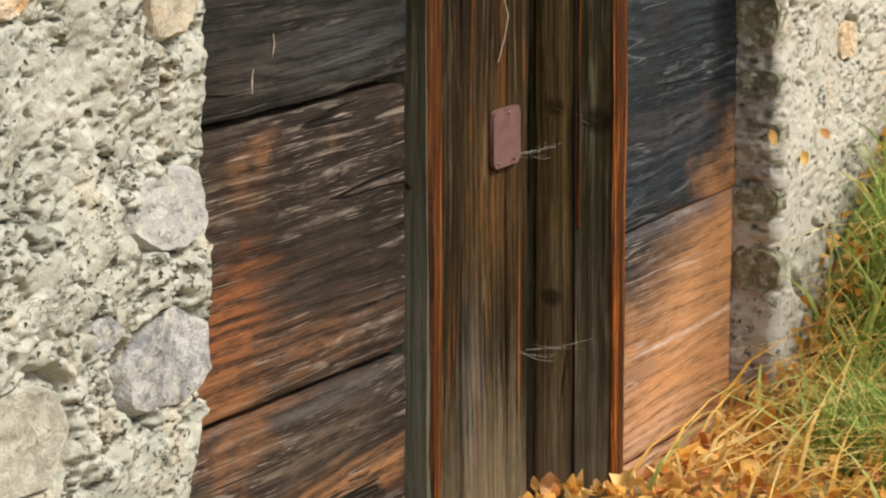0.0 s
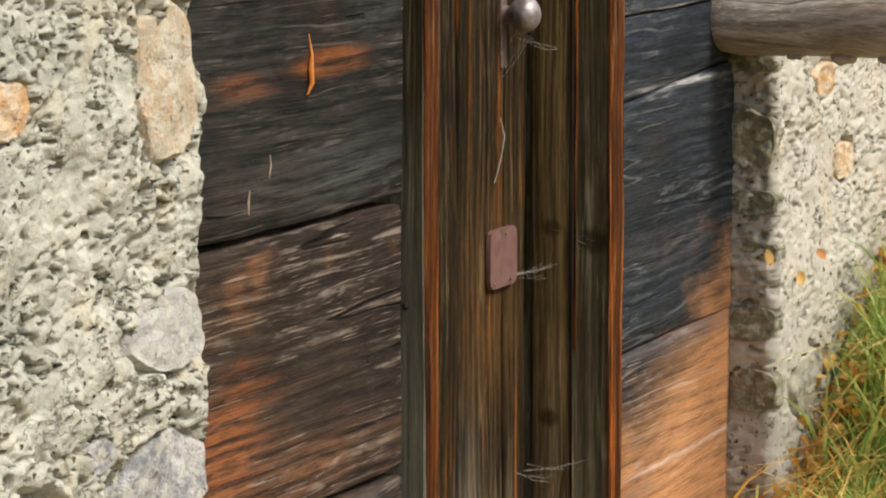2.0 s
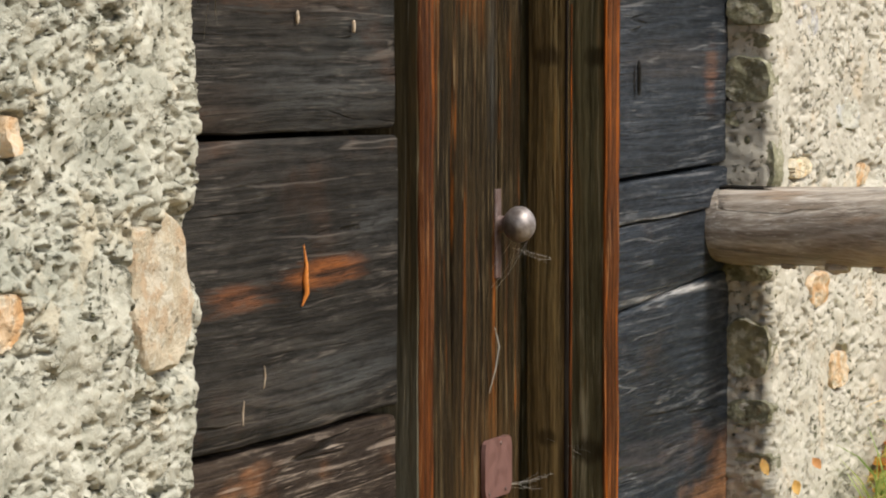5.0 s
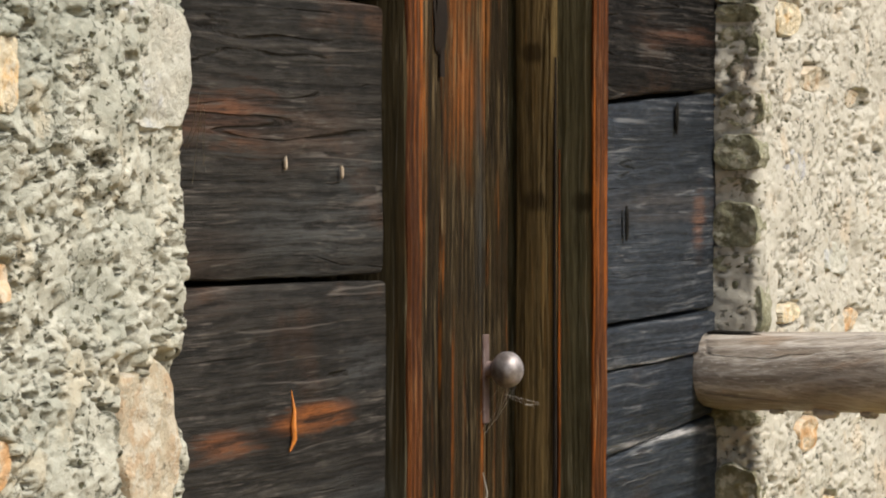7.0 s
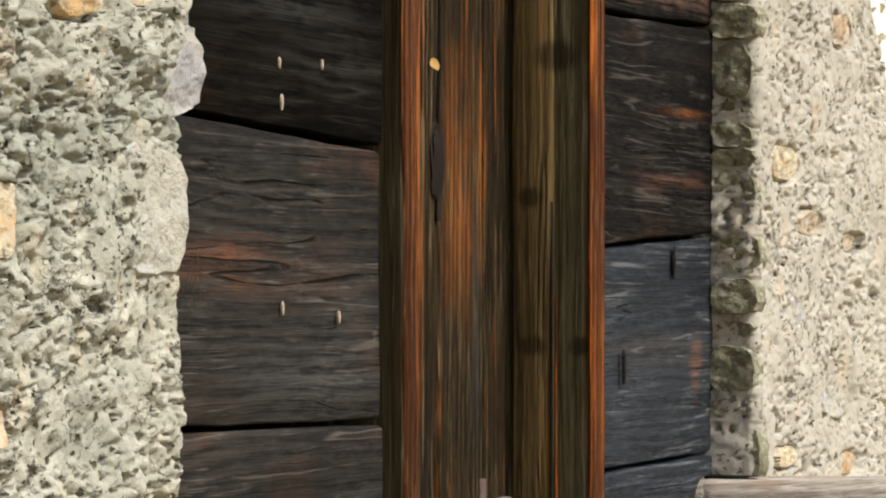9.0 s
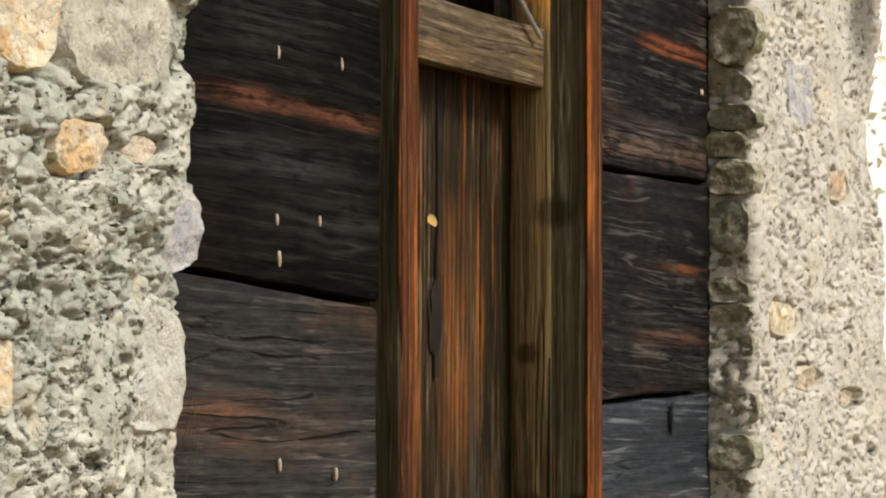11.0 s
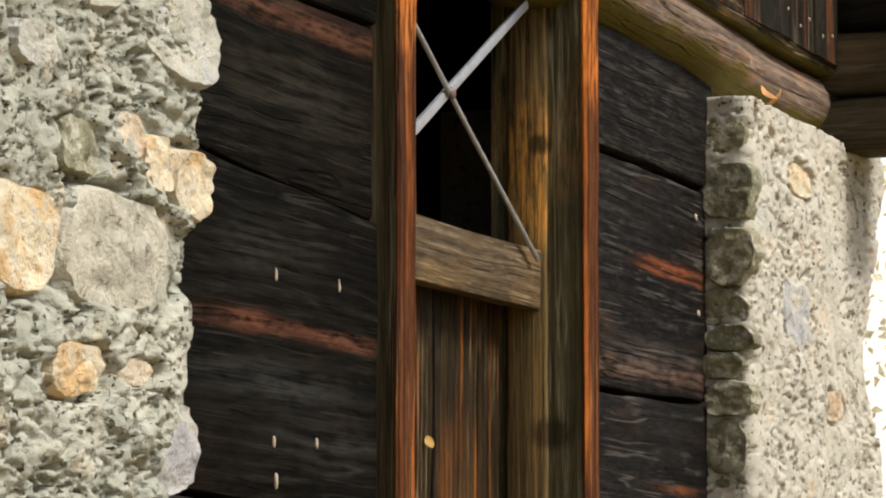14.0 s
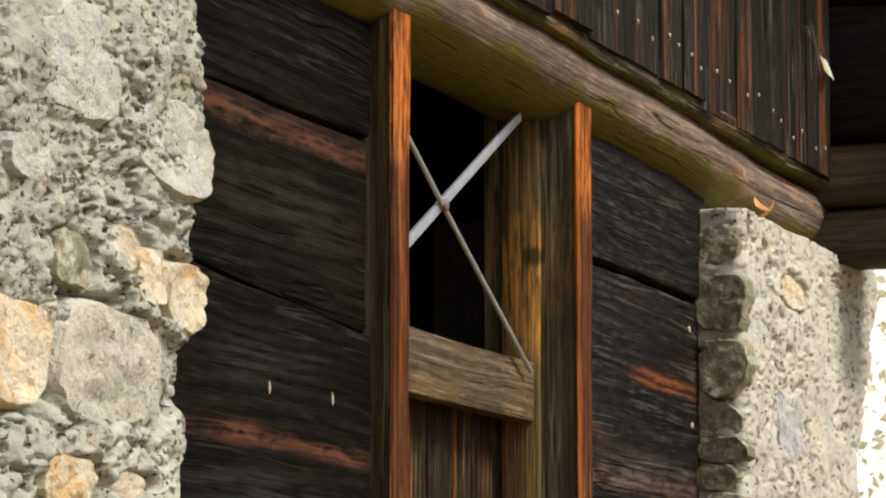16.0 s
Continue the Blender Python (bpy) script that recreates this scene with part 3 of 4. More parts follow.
def rod(points, radius, sides=8, bm=None, flat=1.0):
    """A tube along points."""
    pts = [Vector(q) for q in points]
    rings = []
    for i, q in enumerate(pts):
        t = (pts[min(i + 1, len(pts) - 1)] - pts[max(i - 1, 0)]).normalized()
        u = t.cross(Vector((0.13, 0.97, 0.2))).normalized()
        v = t.cross(u)
        k = radius[i] if isinstance(radius, (list, tuple)) else radius
        rings.append([q + (u * math.cos(6.2832 * j / sides) + v * flat * math.sin(6.2832 * j / sides)) * k for j in range(sides)])
    return lofted(bm or bmesh.new(), rings)


def box(x0, x1, y0, y1, z0, z1, bm=None):
    bm = bm or bmesh.new()
    vs = [bm.verts.new(q) for q in ((x0, y0, z0), (x1, y0, z0), (x1, y1, z0), (x0, y1, z0), (x0, y0, z1), (x1, y0, z1), (x1, y1, z1), (x0, y1, z1))]
    for f in ((3, 2, 1, 0), (4, 5, 6, 7), (0, 1, 5, 4), (1, 2, 6, 5), (2, 3, 7, 6), (3, 0, 4, 7)):
        bm.faces.new([vs[i] for i in f])
    return bm


# ---------------- ground: level at the door, a bank rising beyond it ----------------


def ground_height(x, y):
    rise = 0.42 * max(0, x - 1.05) * ease(1.0, 1.45, x) if x < 3 else 0.42 * 1.95
    slope = 0.10 * min(0, x + 0.7) if x > -4.5 else -0.38
    return rise + slope - 0.015 + 0.012 * wob(x * 2, y * 2, 0) - 0.02 * ease(-0.5, -3, y)


def ground_sheet():
    bm = bmesh.new()
    xs = [-900, -200, -60, -20, -9] + [-6 + 0.25 * i for i in range(24)] + [0.05 * i for i in range(50)] + [2.5 + 0.3 * i for i in range(12)] + [9, 20, 60, 200, 900]
    ys = [-900, -200, -60, -20, -8] + [-4 + 0.2 * i for i in range(15)] + [-1 + 0.05 * i for i in range(26)] + [0.5, 1, 2, 4, 8, 20, 60, 200, 900]
    grid = [[bm.verts.new((x, y, ground_height(x, y))) for x in xs] for y in ys]
    for a, b in zip(grid, grid[1:]):
        for i in range(len(xs) - 1):
            bm.faces.new((a[i], a[i + 1], b[i + 1], b[i]))
    m = Nodes("leafy_soil", 0.95, 0.1)
    n = m.noise(m.place, 30, 6, 0.65)
    far = m.noise(m.place, 0.3, 4, 0.6)
    soil = m.mix(m.span(n, 0.35, 0.65), (0.22, 0.14, 0.06), (0.45, 0.31, 0.15))
    m.bump(n, 0.02, 0.8)
    mat = m.done(m.mix(m.span(far, 0.4, 0.6, 0, 0.5), soil, (0.13, 0.13, 0.04)))
    return tagged(finish("ground", bm, mat), "dry soil with straw and fallen leaves", "ground", kind="structure")


ground_sheet()

# ---------------- stone piers on both sides of the timber front ----------------


def rough_wall(name, path, levels, mat, label, stones=(), step=0.0048, relief=1.0, shift=None):
    """A pier of crumbling mortar and rubble: a closed outline in plan, drawn up and roughened. path: plan points in order, outside on the right-hand side;
    levels: (height, row step up to the next one); stones: (x, z, width, height) that sit in the mortar of the outer face."""
    plan, normals, fine = [], [], []
    pts = [Vector((*q[:2], 0)) for q in path]
    for i, (a, b) in enumerate(zip(pts, pts[1:])):
        count = max(1, int((b - a).length / (step if path[i][2] else 0.12)))
        n = (b - a).normalized().cross(Vector((0, 0, 1)))
        for k in range(count):
            plan.append(a.lerp(b, k / count))
            normals.append(n)
            fine.append(path[i][2])
    plan.append(pts[-1]), normals.append(normals[-1]), fine.append(0)
    for _ in range(3):
        normals = [(normals[max(0, i - 1)] + normals[i] * 2 + normals[min(len(normals) - 1, i + 1)]).normalized() for i in range(len(normals))]
    zs = []
    for (z0, dz), (z1, _) in zip(levels, levels[1:]):
        count = max(1, int((z1 - z0) / dz))
        zs += [z0 + (z1 - z0) * k / count for k in range(count)]
    zs = np.array(zs + [levels[-1][0]])
    plan, normals, fine = np.array([q[:2] for q in plan]), np.array([n[:2] for n in normals]), np.array(fine, float)
    run = np.concatenate(([0.0], np.cumsum(np.hypot(*np.diff(plan, axis=0).T))))
    u, z = np.meshgrid(run * 0.82, zs)
    wu, wz = u + 0.012 * ripple(u * 28, z * 28, 3, 2), z + 0.012 * ripple(u * 28, z * 28, 9, 2)
    calm = smooth_step(-0.22, 0.22, ripple(u * 6, z * 6, 21))
    d = 0.015 * ripple(u * 7, z * 7, 31, 3) + 0.008 * (1 - 0.45 * calm) * ripple(wu * 24, wz * 24, 36, 5, 0.62)
    near, next_near = crumbs(wu * 36, wz * 36, 41)
    d += (0.5 - near) * 0.0035 * (1 - 0.8 * calm) - 0.005 * (1 - smooth_step(0.0, 0.22, next_near - near)) * (1 - 0.75 * calm)
    near, next_near = crumbs(wu * 82, wz * 82, 47)
    d += (0.5 - near) * 0.0016
    d -= 0.017 * smooth_step(0.34, 0.40, ripple(wu * 46, wz * 46, 51, 4, 0.6) - 0.20 * calm)
    d -= 0.009 * smooth_step(0.33, 0.39, ripple(wu * 105, wz * 105, 57, 2) - 0.12 * calm)
    seam = np.abs(ripple(wu * 13, wz * 13, 83, 3, 0.6))
    d -= 0.016 * smooth_step(0.035, 0.008, seam) * smooth_step(-0.05, 0.15, ripple(u * 9, z * 9, 89, 2))
    d *= relief
    for k, (cx, cz, w, h) in enumerate(stones):
        far = (np.abs((plan[:, 0][None, :] - cx) / (w / 2)) ** 3 + np.abs((z - cz) / (h / 2)) ** 3) ** (1 / 3) + 0.22 * ripple(u * 30, z * 30, 61 + k, 2)
        on_face = (np.abs(plan[:, 1] - WALL_Y) < 0.035)[None, :]
        inside = smooth_step(1.0, 0.86, far) * on_face
        gape = smooth_step(-0.10, 0.10, ripple(u * 14 + k, z * 14, 71, 2)) * on_face
        d = d * (1 - inside) - 0.013 * inside - 0.026 * gape * np.exp(-((far - 1.05) / 0.11) ** 2)
    d *= fine[None, :]
    x = plan[:, 0][None, :] + normals[:, 0][None, :] * d
    y = plan[:, 1][None, :] + normals[:, 1][None, :] * d
    if shift:
        x = x + np.array([[shift(px, pz) for px in plan[:, 0]] for pz in zs])
    verts = np.stack((x, y, z), -1).reshape(-1, 3)
    w, rows = len(plan), len(zs)
    at = (np.arange(rows - 1)[:, None] * w + np.arange(w - 1)[None, :]).reshape(-1)
    faces = np.stack((at, at + 1, at + w + 1, at + w), -1).tolist()
    top = (rows - 1) * w
    faces += [list(range(w - 1, -1, -1)), list(range(top, top + w))]
    me = bpy.data.meshes.new(name)
    me.from_pydata(verts.tolist(), [], faces)
    me.materials.append(mat)
    for poly in me.polygons:
        poly.use_smooth = True
    return tagged(new(name, me), label, "stone wall", kind="structure")


def rubble(cx, cz, w, h, seed, proud=0.006, face="y", base=0.0, deep=0.05):
    """A broken stone set in mortar: an angular outline, a nearly flat rough face and edges that roll back. face: y looks out of the wall, x along it."""
    rng = random.Random(seed * 7 + 3)
    cutters = [(rng.uniform(0, 6.283), rng.uniform(0.80, 1.02)) for _ in range(5)]
    tilt, lean, segs, rings = rng.uniform(-0.004, 0.004), rng.uniform(-0.005, 0.003), 40, 12
    bm = bmesh.new()

    def vert(a, b, depth):
        return bm.verts.new((a, base + depth, b) if face == "y" else (base + depth, a, b))

    def rough(a, b):
        return 0.005 * wob(a * 0.7 + seed, b, seed, 18) + 0.003 * wob(a * 0.7, b, seed + 4, 70)

    rows = []
    for k in range(1, rings + 1):
        r = (k / rings) ** 0.75
        row = []
        for j in range(segs):
            t = 6.28318 * j / segs
            c, s = math.cos(t), math.sin(t)
            out = (abs(c) ** 3.4 + abs(s) ** 3.4) ** (-1 / 3.4)
            for angle, far in cutters:
                if math.cos(t - angle) > 0.2:
                    out = min(out, far * 1.12 / math.cos(t - angle))
            out *= 1 + 0.10 * wob(c * 2 + seed, s * 2, seed) + 0.05 * wob(c * 7, s * 7 + seed, seed)
            a, b = cx + c * out * r * w / 2, cz + s * out * r * h / 2
            row.append(vert(a, b, -proud + tilt * c * r + lean * s * r + rough(a, b) + deep * max(0.0, (r - 0.88) / 0.12) ** 1.5))
        rows.append(row)
    middle = vert(cx, cz, -proud + rough(cx, cz))
    for j in range(segs):
        bm.faces.new((middle, rows[0][j], rows[0][(j + 1) % segs]))
        for a, b in zip(rows, rows[1:]):
            bm.faces.new((a[j], b[j], b[(j + 1) % segs], a[(j + 1) % segs]))
    bm.faces.new(list(reversed(rows[-1])))
    bmesh.ops.recalc_face_normals(bm, faces=bm.faces)
    return bm


WALL_Y = -0.069
STONES_L = [
    ("slate", -0.876, 0.569, 0.16, 0.078), ("granite", -0.879, 0.428, 0.18, 0.10), ("grey", -1.183, 0.405, 0.165, 0.105), ("granite", -1.021, 0.474, 0.05, 0.034), ("orange", -1.194, 0.803, 0.08, 0.056),
    ("tan", -0.868, 0.806, 0.135, 0.145), ("cream", -1.114, 1.465, 0.135, 0.10), ("grey", -0.924, 1.472, 0.225, 0.112),
    ("cream", -0.838, 1.566, 0.078, 0.058), ("cream", -0.754, 1.555, 0.094, 0.068), ("cream", -1.010, 1.355, 0.105, 0.052), ("beige", -0.893, 1.362, 0.080, 0.027),
    ("blue", -0.793, 1.294, 0.080, 0.088), ("white", -0.862, 1.160, 0.155, 0.130), ("white", -0.990, 1.748, 0.185, 0.112), ("white", -0.790, 1.698, 0.18, 0.098),
    ("white", -1.094, 1.642, 0.098, 0.044), ("cream", -1.159, 1.144, 0.056, 0.072), ("orange", -1.165, 0.964, 0.03, 0.035), ("lichen", -1.009, 1.560, 0.084, 0.056), ("beige", -0.902, 1.584, 0.05, 0.046),
]
wall_left = rough_wall("wall_left", [(-4.2, 0.42, 0), (-4.2, WALL_Y, 0), (-1.34, WALL_Y, 1), (-0.80, WALL_Y, 1), (-0.775, WALL_Y + 0.03, 1), (-0.765, 0.13, 0), (-0.765, 0.42, 0), (-4.2, 0.42, 0)],
                       ((-0.5, 0.05), (0.27, 0.0026), (1.90, 0.02), (2.05, 0.02)), MORTAR, "rubble stone wall in rough grey lime mortar beside dark planks", [q[1:] for q in STONES_L if q[0] != "white"], 0.0042,
                       shift=lambda x, z: ease(-1.1, -0.8, x) * (0.06 * ease(1.12, 1.55, z) - 0.05 * ease(0.40, 0.28, z) + 0.018 * wob(3, 1, z, 6)))
STONES_R = [
    ("orange", 1.440, 0.644, 0.12, 0.058), ("orange", 1.562, 0.512, 0.11, 0.062), ("grey", 1.366, 0.190, 0.16, 0.10), ("cream", 1.315, 1.275, 0.14, 0.052),
    ("beige", 1.454, 1.188, 0.14, 0.042), ("beige", 1.69, 1.161, 0.09, 0.028), ("orange", 1.68, 0.810, 0.11, 0.038), ("cream", 1.333, 0.835, 0.10, 0.034),
    ("cream", 1.455, 1.832, 0.14, 0.053), ("white", 1.255, 1.70, 0.15, 0.15), ("blue", 1.432, 1.618, 0.17, 0.11), ("beige", 1.655, 1.495, 0.10, 0.055), ("blue", 1.36, 1.06, 0.12, 0.06), ("white", 1.26, 1.48, 0.12, 0.09), ("white", 1.60, 0.91, 0.16, 0.055),
]
wall_right = rough_wall("wall_right", [(1.175, 0.42, 0), (1.175, 0.10, 1), (1.175, WALL_Y + 0.012, 1), (1.187, WALL_Y, 1), (1.88, WALL_Y, 1), (1.90, 0.0, 1), (1.90, 0.42, 0), (1.175, 0.42, 0)],
                        ((-0.3, 0.05), (-0.02, 0.0032), (1.925, 0.02)), MORTAR_R, "sunlit rubble stone pier in pale lime mortar", [q[1:] for q in STONES_R if q[0] not in ("white", "blue")], 0.0058, relief=0.6,
                        shift=lambda x, z: ease(1.6, 1.85, x) * (0.11 * ease(1.57, 1.42, z) + 0.13 * ease(1.57, 1.90, z) - 0.05 + 0.02 * wob(1, 2, z, 5)))
for i, (kind, x, z, w, h) in enumerate(STONES_L):
    part("stone", rubble(x, z, w * 1.06, h * 1.06, i * 1.7 + 1, 0.002 if kind == "white" else 0.0, base=WALL_Y, deep=0.026), STONE[kind], wall_left)
for i, (kind, x, z, w, h) in enumerate(STONES_R):
    part("stone", rubble(x, z, w * 1.04, h * 1.04, 40 + i * 1.7, -0.002, base=WALL_Y, deep=0.02), STONE[kind], wall_right)
# stacked slabs in the right-hand pier's reveal, its shade put into their colour
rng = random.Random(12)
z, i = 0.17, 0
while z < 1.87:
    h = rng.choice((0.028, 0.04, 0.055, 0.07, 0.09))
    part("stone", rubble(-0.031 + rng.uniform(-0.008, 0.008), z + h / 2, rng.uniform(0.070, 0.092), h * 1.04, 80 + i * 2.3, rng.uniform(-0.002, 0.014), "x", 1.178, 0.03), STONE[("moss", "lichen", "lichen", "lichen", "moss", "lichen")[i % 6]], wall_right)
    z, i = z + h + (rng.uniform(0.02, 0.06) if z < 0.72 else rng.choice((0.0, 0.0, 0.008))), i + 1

# ---------------- timber front: hewn horizontal planks on both sides of the door ----------------
wall_front = tagged(new("wall_timber_front"), "dark weathered plank wall between two stone piers", "timber wall", kind="structure")
GAP, TIGHT = 0.0035, (0.322, 0.626, 0.775, 1.589, 1.822)
LEFT_JOINTS = [(-0.10, 0.0), (0.301, -0.010), (0.616, -0.004), (0.932, -0.017), (1.242, -0.033), (1.589, -0.050), (1.822, 0.015), (1.96, 0.0)]
RIGHT_JOINTS = [(-0.15, 0.0), (0.004, -0.005), (0.322, 0.004), (0.626, 0.056), (0.775, 0.009), (0.835, 0.010), (1.116, 0.041), (1.444, 0.021), (1.783, 0.004), (1.96, 0.0)]


def plank_row(joints, x0, x1, mats, seed):
    for i, ((a, ka), (b, kb)) in enumerate(zip(joints, joints[1:])):
        g, h = (0.0012 if v in TIGHT else GAP for v in (a, b))
        bm = plank(x0, x1, a + ka * x0 + g, a + ka * x1 + g, b + kb * x0 - h, b + kb * x1 - h, 0.003 * (i % 2), 0.07, seed + i * 3.7)
        part("plank", bm, mats[i], wall_front)


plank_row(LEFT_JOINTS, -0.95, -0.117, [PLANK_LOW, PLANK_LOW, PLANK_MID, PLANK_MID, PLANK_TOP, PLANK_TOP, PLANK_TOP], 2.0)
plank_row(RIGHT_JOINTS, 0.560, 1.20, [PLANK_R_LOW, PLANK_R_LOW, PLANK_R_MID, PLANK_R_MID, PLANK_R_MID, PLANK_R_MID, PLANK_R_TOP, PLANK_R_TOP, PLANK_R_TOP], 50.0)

# ---------------- door frame, door, window rail ----------------
frame_thing = tagged(new("door_frame"), "old brown timber door posts with reddish worn edges", "door frame", kind="structure")
FRONT_Y, DOOR_Y = -0.023, 0.086


def side_post(z0, z1, left0, left1, right0, right1, front, back, seed, steps=44, uneven=0.0025):
    """An upright whose two edges run at their own slope."""
    rings = []
    for i in range(steps + 1):
        f = i / steps
        z = z0 + (z1 - z0) * f
        a = left0 + (left1 - left0) * f + uneven * wob(seed, z * 4, 1) + uneven * 0.5 * wob(seed, z * 22, 4)
        b = right0 + (right1 - right0) * f + uneven * wob(seed + 5, z * 4, 2) + uneven * 0.5 * wob(seed, z * 22, 8)
        y = front + 0.0015 * wob(seed, z * 7, 6)
        rings.append([(a + 0.003, y, z), (b - 0.003, y, z), (b, y + 0.003, z), (b, back, z), (a, back, z), (a, y + 0.003, z)])
    return lofted(bmesh.new(), rings)


part("post", side_post(-0.06, 1.985, -0.102, -0.117, -0.075, -0.060, FRONT_Y - 0.001, 0.115, 1.0), POST_GREY, frame_thing)
part("edge_strip", side_post(-0.06, 1.990, -0.099, -0.118, -0.073, -0.058, FRONT_Y - 0.004, FRONT_Y + 0.001, 3.0), EDGE_WOOD, frame_thing)
part("post", side_post(-0.02, 1.990, 0.553, 0.551, 0.600, 0.608, FRONT_Y + 0.001, 0.1075, 6.0), JAMB_GREY, frame_thing)
part("edge_strip", side_post(-0.02, 1.992, 0.552, 0.549, 0.597, 0.606, FRONT_Y - 0.003, FRONT_Y + 0.003, 9.0), EDGE_WOOD, frame_thing)
part("stop", timber((0.565, DOOR_Y - 0.030, 0.0), (0.565, DOOR_Y - 0.030, 1.955), 0.045, 0.055, (1, 0, 0), 40, 0.003, 0.004, 12.0), JAMB_WOOD, frame_thing)
# Dark strip painted where the gap beside the stop lies in shade.
part("split", timber((0.5445, 0.0275, 0.0), (0.5445, 0.0285, 1.2), 0.004, 0.0045, (1, 0, 0), 30, 0.0015, 0.0012, 18.0), DARK_HOLLOW, frame_thing, "near-black strip painted as the shaded gap beside the stop")
part("sliver", timber((0.5475, 0.0235, 0.35), (0.5475, 0.0235, 1.08), 0.006, 0.0045, (1, 0, 0), 30, 0.002, 0.0012, 21.0, 0.6), EDGE_WOOD, frame_thing, "orange torn sliver")
part("rail", timber((-0.05, 0.057, 1.592), (0.543, 0.047, 1.592), 0.081, 0.024, (0, 0, 1), 24, 0.003, 0.003, 15.0), RAIL_WOOD, frame_thing)

door = tagged(new("door"), "narrow closed plank door of streaked brown boards", "door")
for i, (a, b) in enumerate(((-0.06, 0.09), (0.092, 0.283), (0.287, 0.447), (0.450, 0.532))):
    bm = timber(((a + b) / 2, DOOR_Y + 0.016, -0.04), ((a + b) / 2, DOOR_Y + 0.016, 1.575), b - a - 0.002, 0.03, (1, 0, 0), 30, 0.003, 0.004, 20 + i * 2.0)
    part("board", bm, DOOR_WOOD, door)
KNOB_AT = Vector((0.440, DOOR_Y - 0.030, 0.797))
bm = bmesh.new()
bmesh.ops.create_uvsphere(bm, u_segments=24, v_segments=14, radius=0.0235, matrix=Matrix.Translation(KNOB_AT) @ Matrix.Diagonal((1, 0.9, 1, 1)))
knob = part("knob", bm, KNOB_METAL, door, "round dull steel door knob")
part("stem", rod([(KNOB_AT.x, y, KNOB_AT.z) for y in (DOOR_Y - 0.03, DOOR_Y - 0.015, DOOR_Y + 0.002)], [0.009, 0.010, 0.012], 12), IRON, knob)
part("backplate", timber((0.438, DOOR_Y - 0.001, 0.728), (0.438, DOOR_Y - 0.001, 0.842), 0.020, 0.004, (1, 0, 0), 6, 0.0006, 0.002, 3), IRON, door, "rusty narrow backplate")
plate = part("plate", timber((0.430, DOOR_Y - 0.006, 0.483), (0.430, DOOR_Y, 0.483), 0.098, 0.076, (1, 0, 0), 3, 0.0004, 0.012, 5), PLATE_PAINT, door, "pinkish brown metal plate")
for x, z in ((0.437, 0.514), (0.395, 0.452), (0.455, 0.452)):
    part("rivet", blob((x, DOOR_Y - 0.0065, z), (0.006, 0.003, 0.005), 1, 0.0, 1.0, 2, 0), IRON, plate)

# ---------------- log over the door, boards and cross logs above ----------------


def log(name, a, b, ry, rz, mat, parent, seed, sides=28, steps=46, flat=0.0, knots=0.03):
    a, b = Vector(a), Vector(b)
    run = (b - a).normalized()
    u = run.cross(Vector((0, 0, 1))).normalized()
    v = u.cross(run)
    rings = []
    for i in range(steps + 1):
        f = i / steps
        c = a.lerp(b, f)
        end = 0.93 if i in (0, steps) else 1.0
        ring = []
        for j in range(sides):
            t = 6.2832 * j / sides
            k = end * (1 + knots * wob(f * (b - a).length * 4, math.cos(t) + seed, math.sin(t)))
            ring.append(c + u * (ry * math.cos(t) * k) + v * (rz * math.copysign(abs(math.sin(t)) ** (1 - flat), math.sin(t)) * k))
        rings.append(ring)
    return finish(name, lofted(bmesh.new(), rings), mat, parent)




def lintel_log():
    """A half-hewn log: a flattened front, a round underside, sagging towards its far end."""
    rings, sides, steps = [], 44, 170
    for i in range(steps + 1):
        x = -1.3 + 3.13 * i / steps
        low = 1.955 - 0.027 * ease(0.55, 1.6, x) - 0.006 * ease(0.1, -0.6, x)
        top = 2.072 - 0.020 * ease(0.6, 1.6, x)
        cz, rz = (low + top) / 2, (top - low) / 2
        end = 0.94 if i in (0, steps) else 1.0
        ring = []
        for j in range(sides):
            t = 6.2832 * j / sides
            c, s = math.cos(t), math.sin(t)
            k = end * (1 + 0.05 * wob(x * 4, c + 3, s) + 0.012 * wob(x * 3, c * 9, s * 9))
            ring.append((x, 0.045 + 0.089 * math.copysign(abs(c) ** 0.95, c) * k, cz + rz * math.copysign(abs(s) ** 0.97, s) * k))
        rings.append(ring)
    return finish("lintel_log", lofted(bmesh.new(), rings), LOG_WOOD)


lintel = lintel_log()
tagged(lintel, "round grey lintel log with mossy underside over the door", "log beam", kind="structure")

upper = tagged(new("wall_upper_boards"), "upper wall of upright weathered brown boards", "timber wall", kind="structure")
random.seed(4)
ledge = timber((-1.4, -0.034, 2.062), (1.73, -0.034, 2.048), 0.030, 0.040, (0, 0, 1), 90, 0.008, 0.008, 44.0)
part("ledge", ledge, LEDGE_WOOD, upper, "mossy ledge under the boards")
x = -4.2
while x < 1.71:
    w = random.uniform(0.10, 0.17)
    w = min(w, 1.715 - x) if 1.715 - x - w > 0.05 else 1.715 - x
    part("board", timber((x + w / 2, -0.046 + random.uniform(-0.004, 0.004), 2.058 - 0.012 * ease(0.5, 1.6, x) + random.uniform(-0.006, 0.006)), (x + w / 2, -0.046, 3.3), w - 0.004, 0.028, (1, 0, 0), 14, 0.003, 0.003, x * 7), BOARD_WOOD, upper)
    for k in (0.3, 0.7):
        part("nail", blob((x + w * k, -0.062, 2.112 - 0.026 * ease(0.9, 1.6, x) + random.uniform(-0.012, 0.012)), (0.006, 0.004, 0.0065), x * 9 + k, 0.1, 0.8, 2, 0), PEG_WOOD, upper, "pale nail head")
    x += w
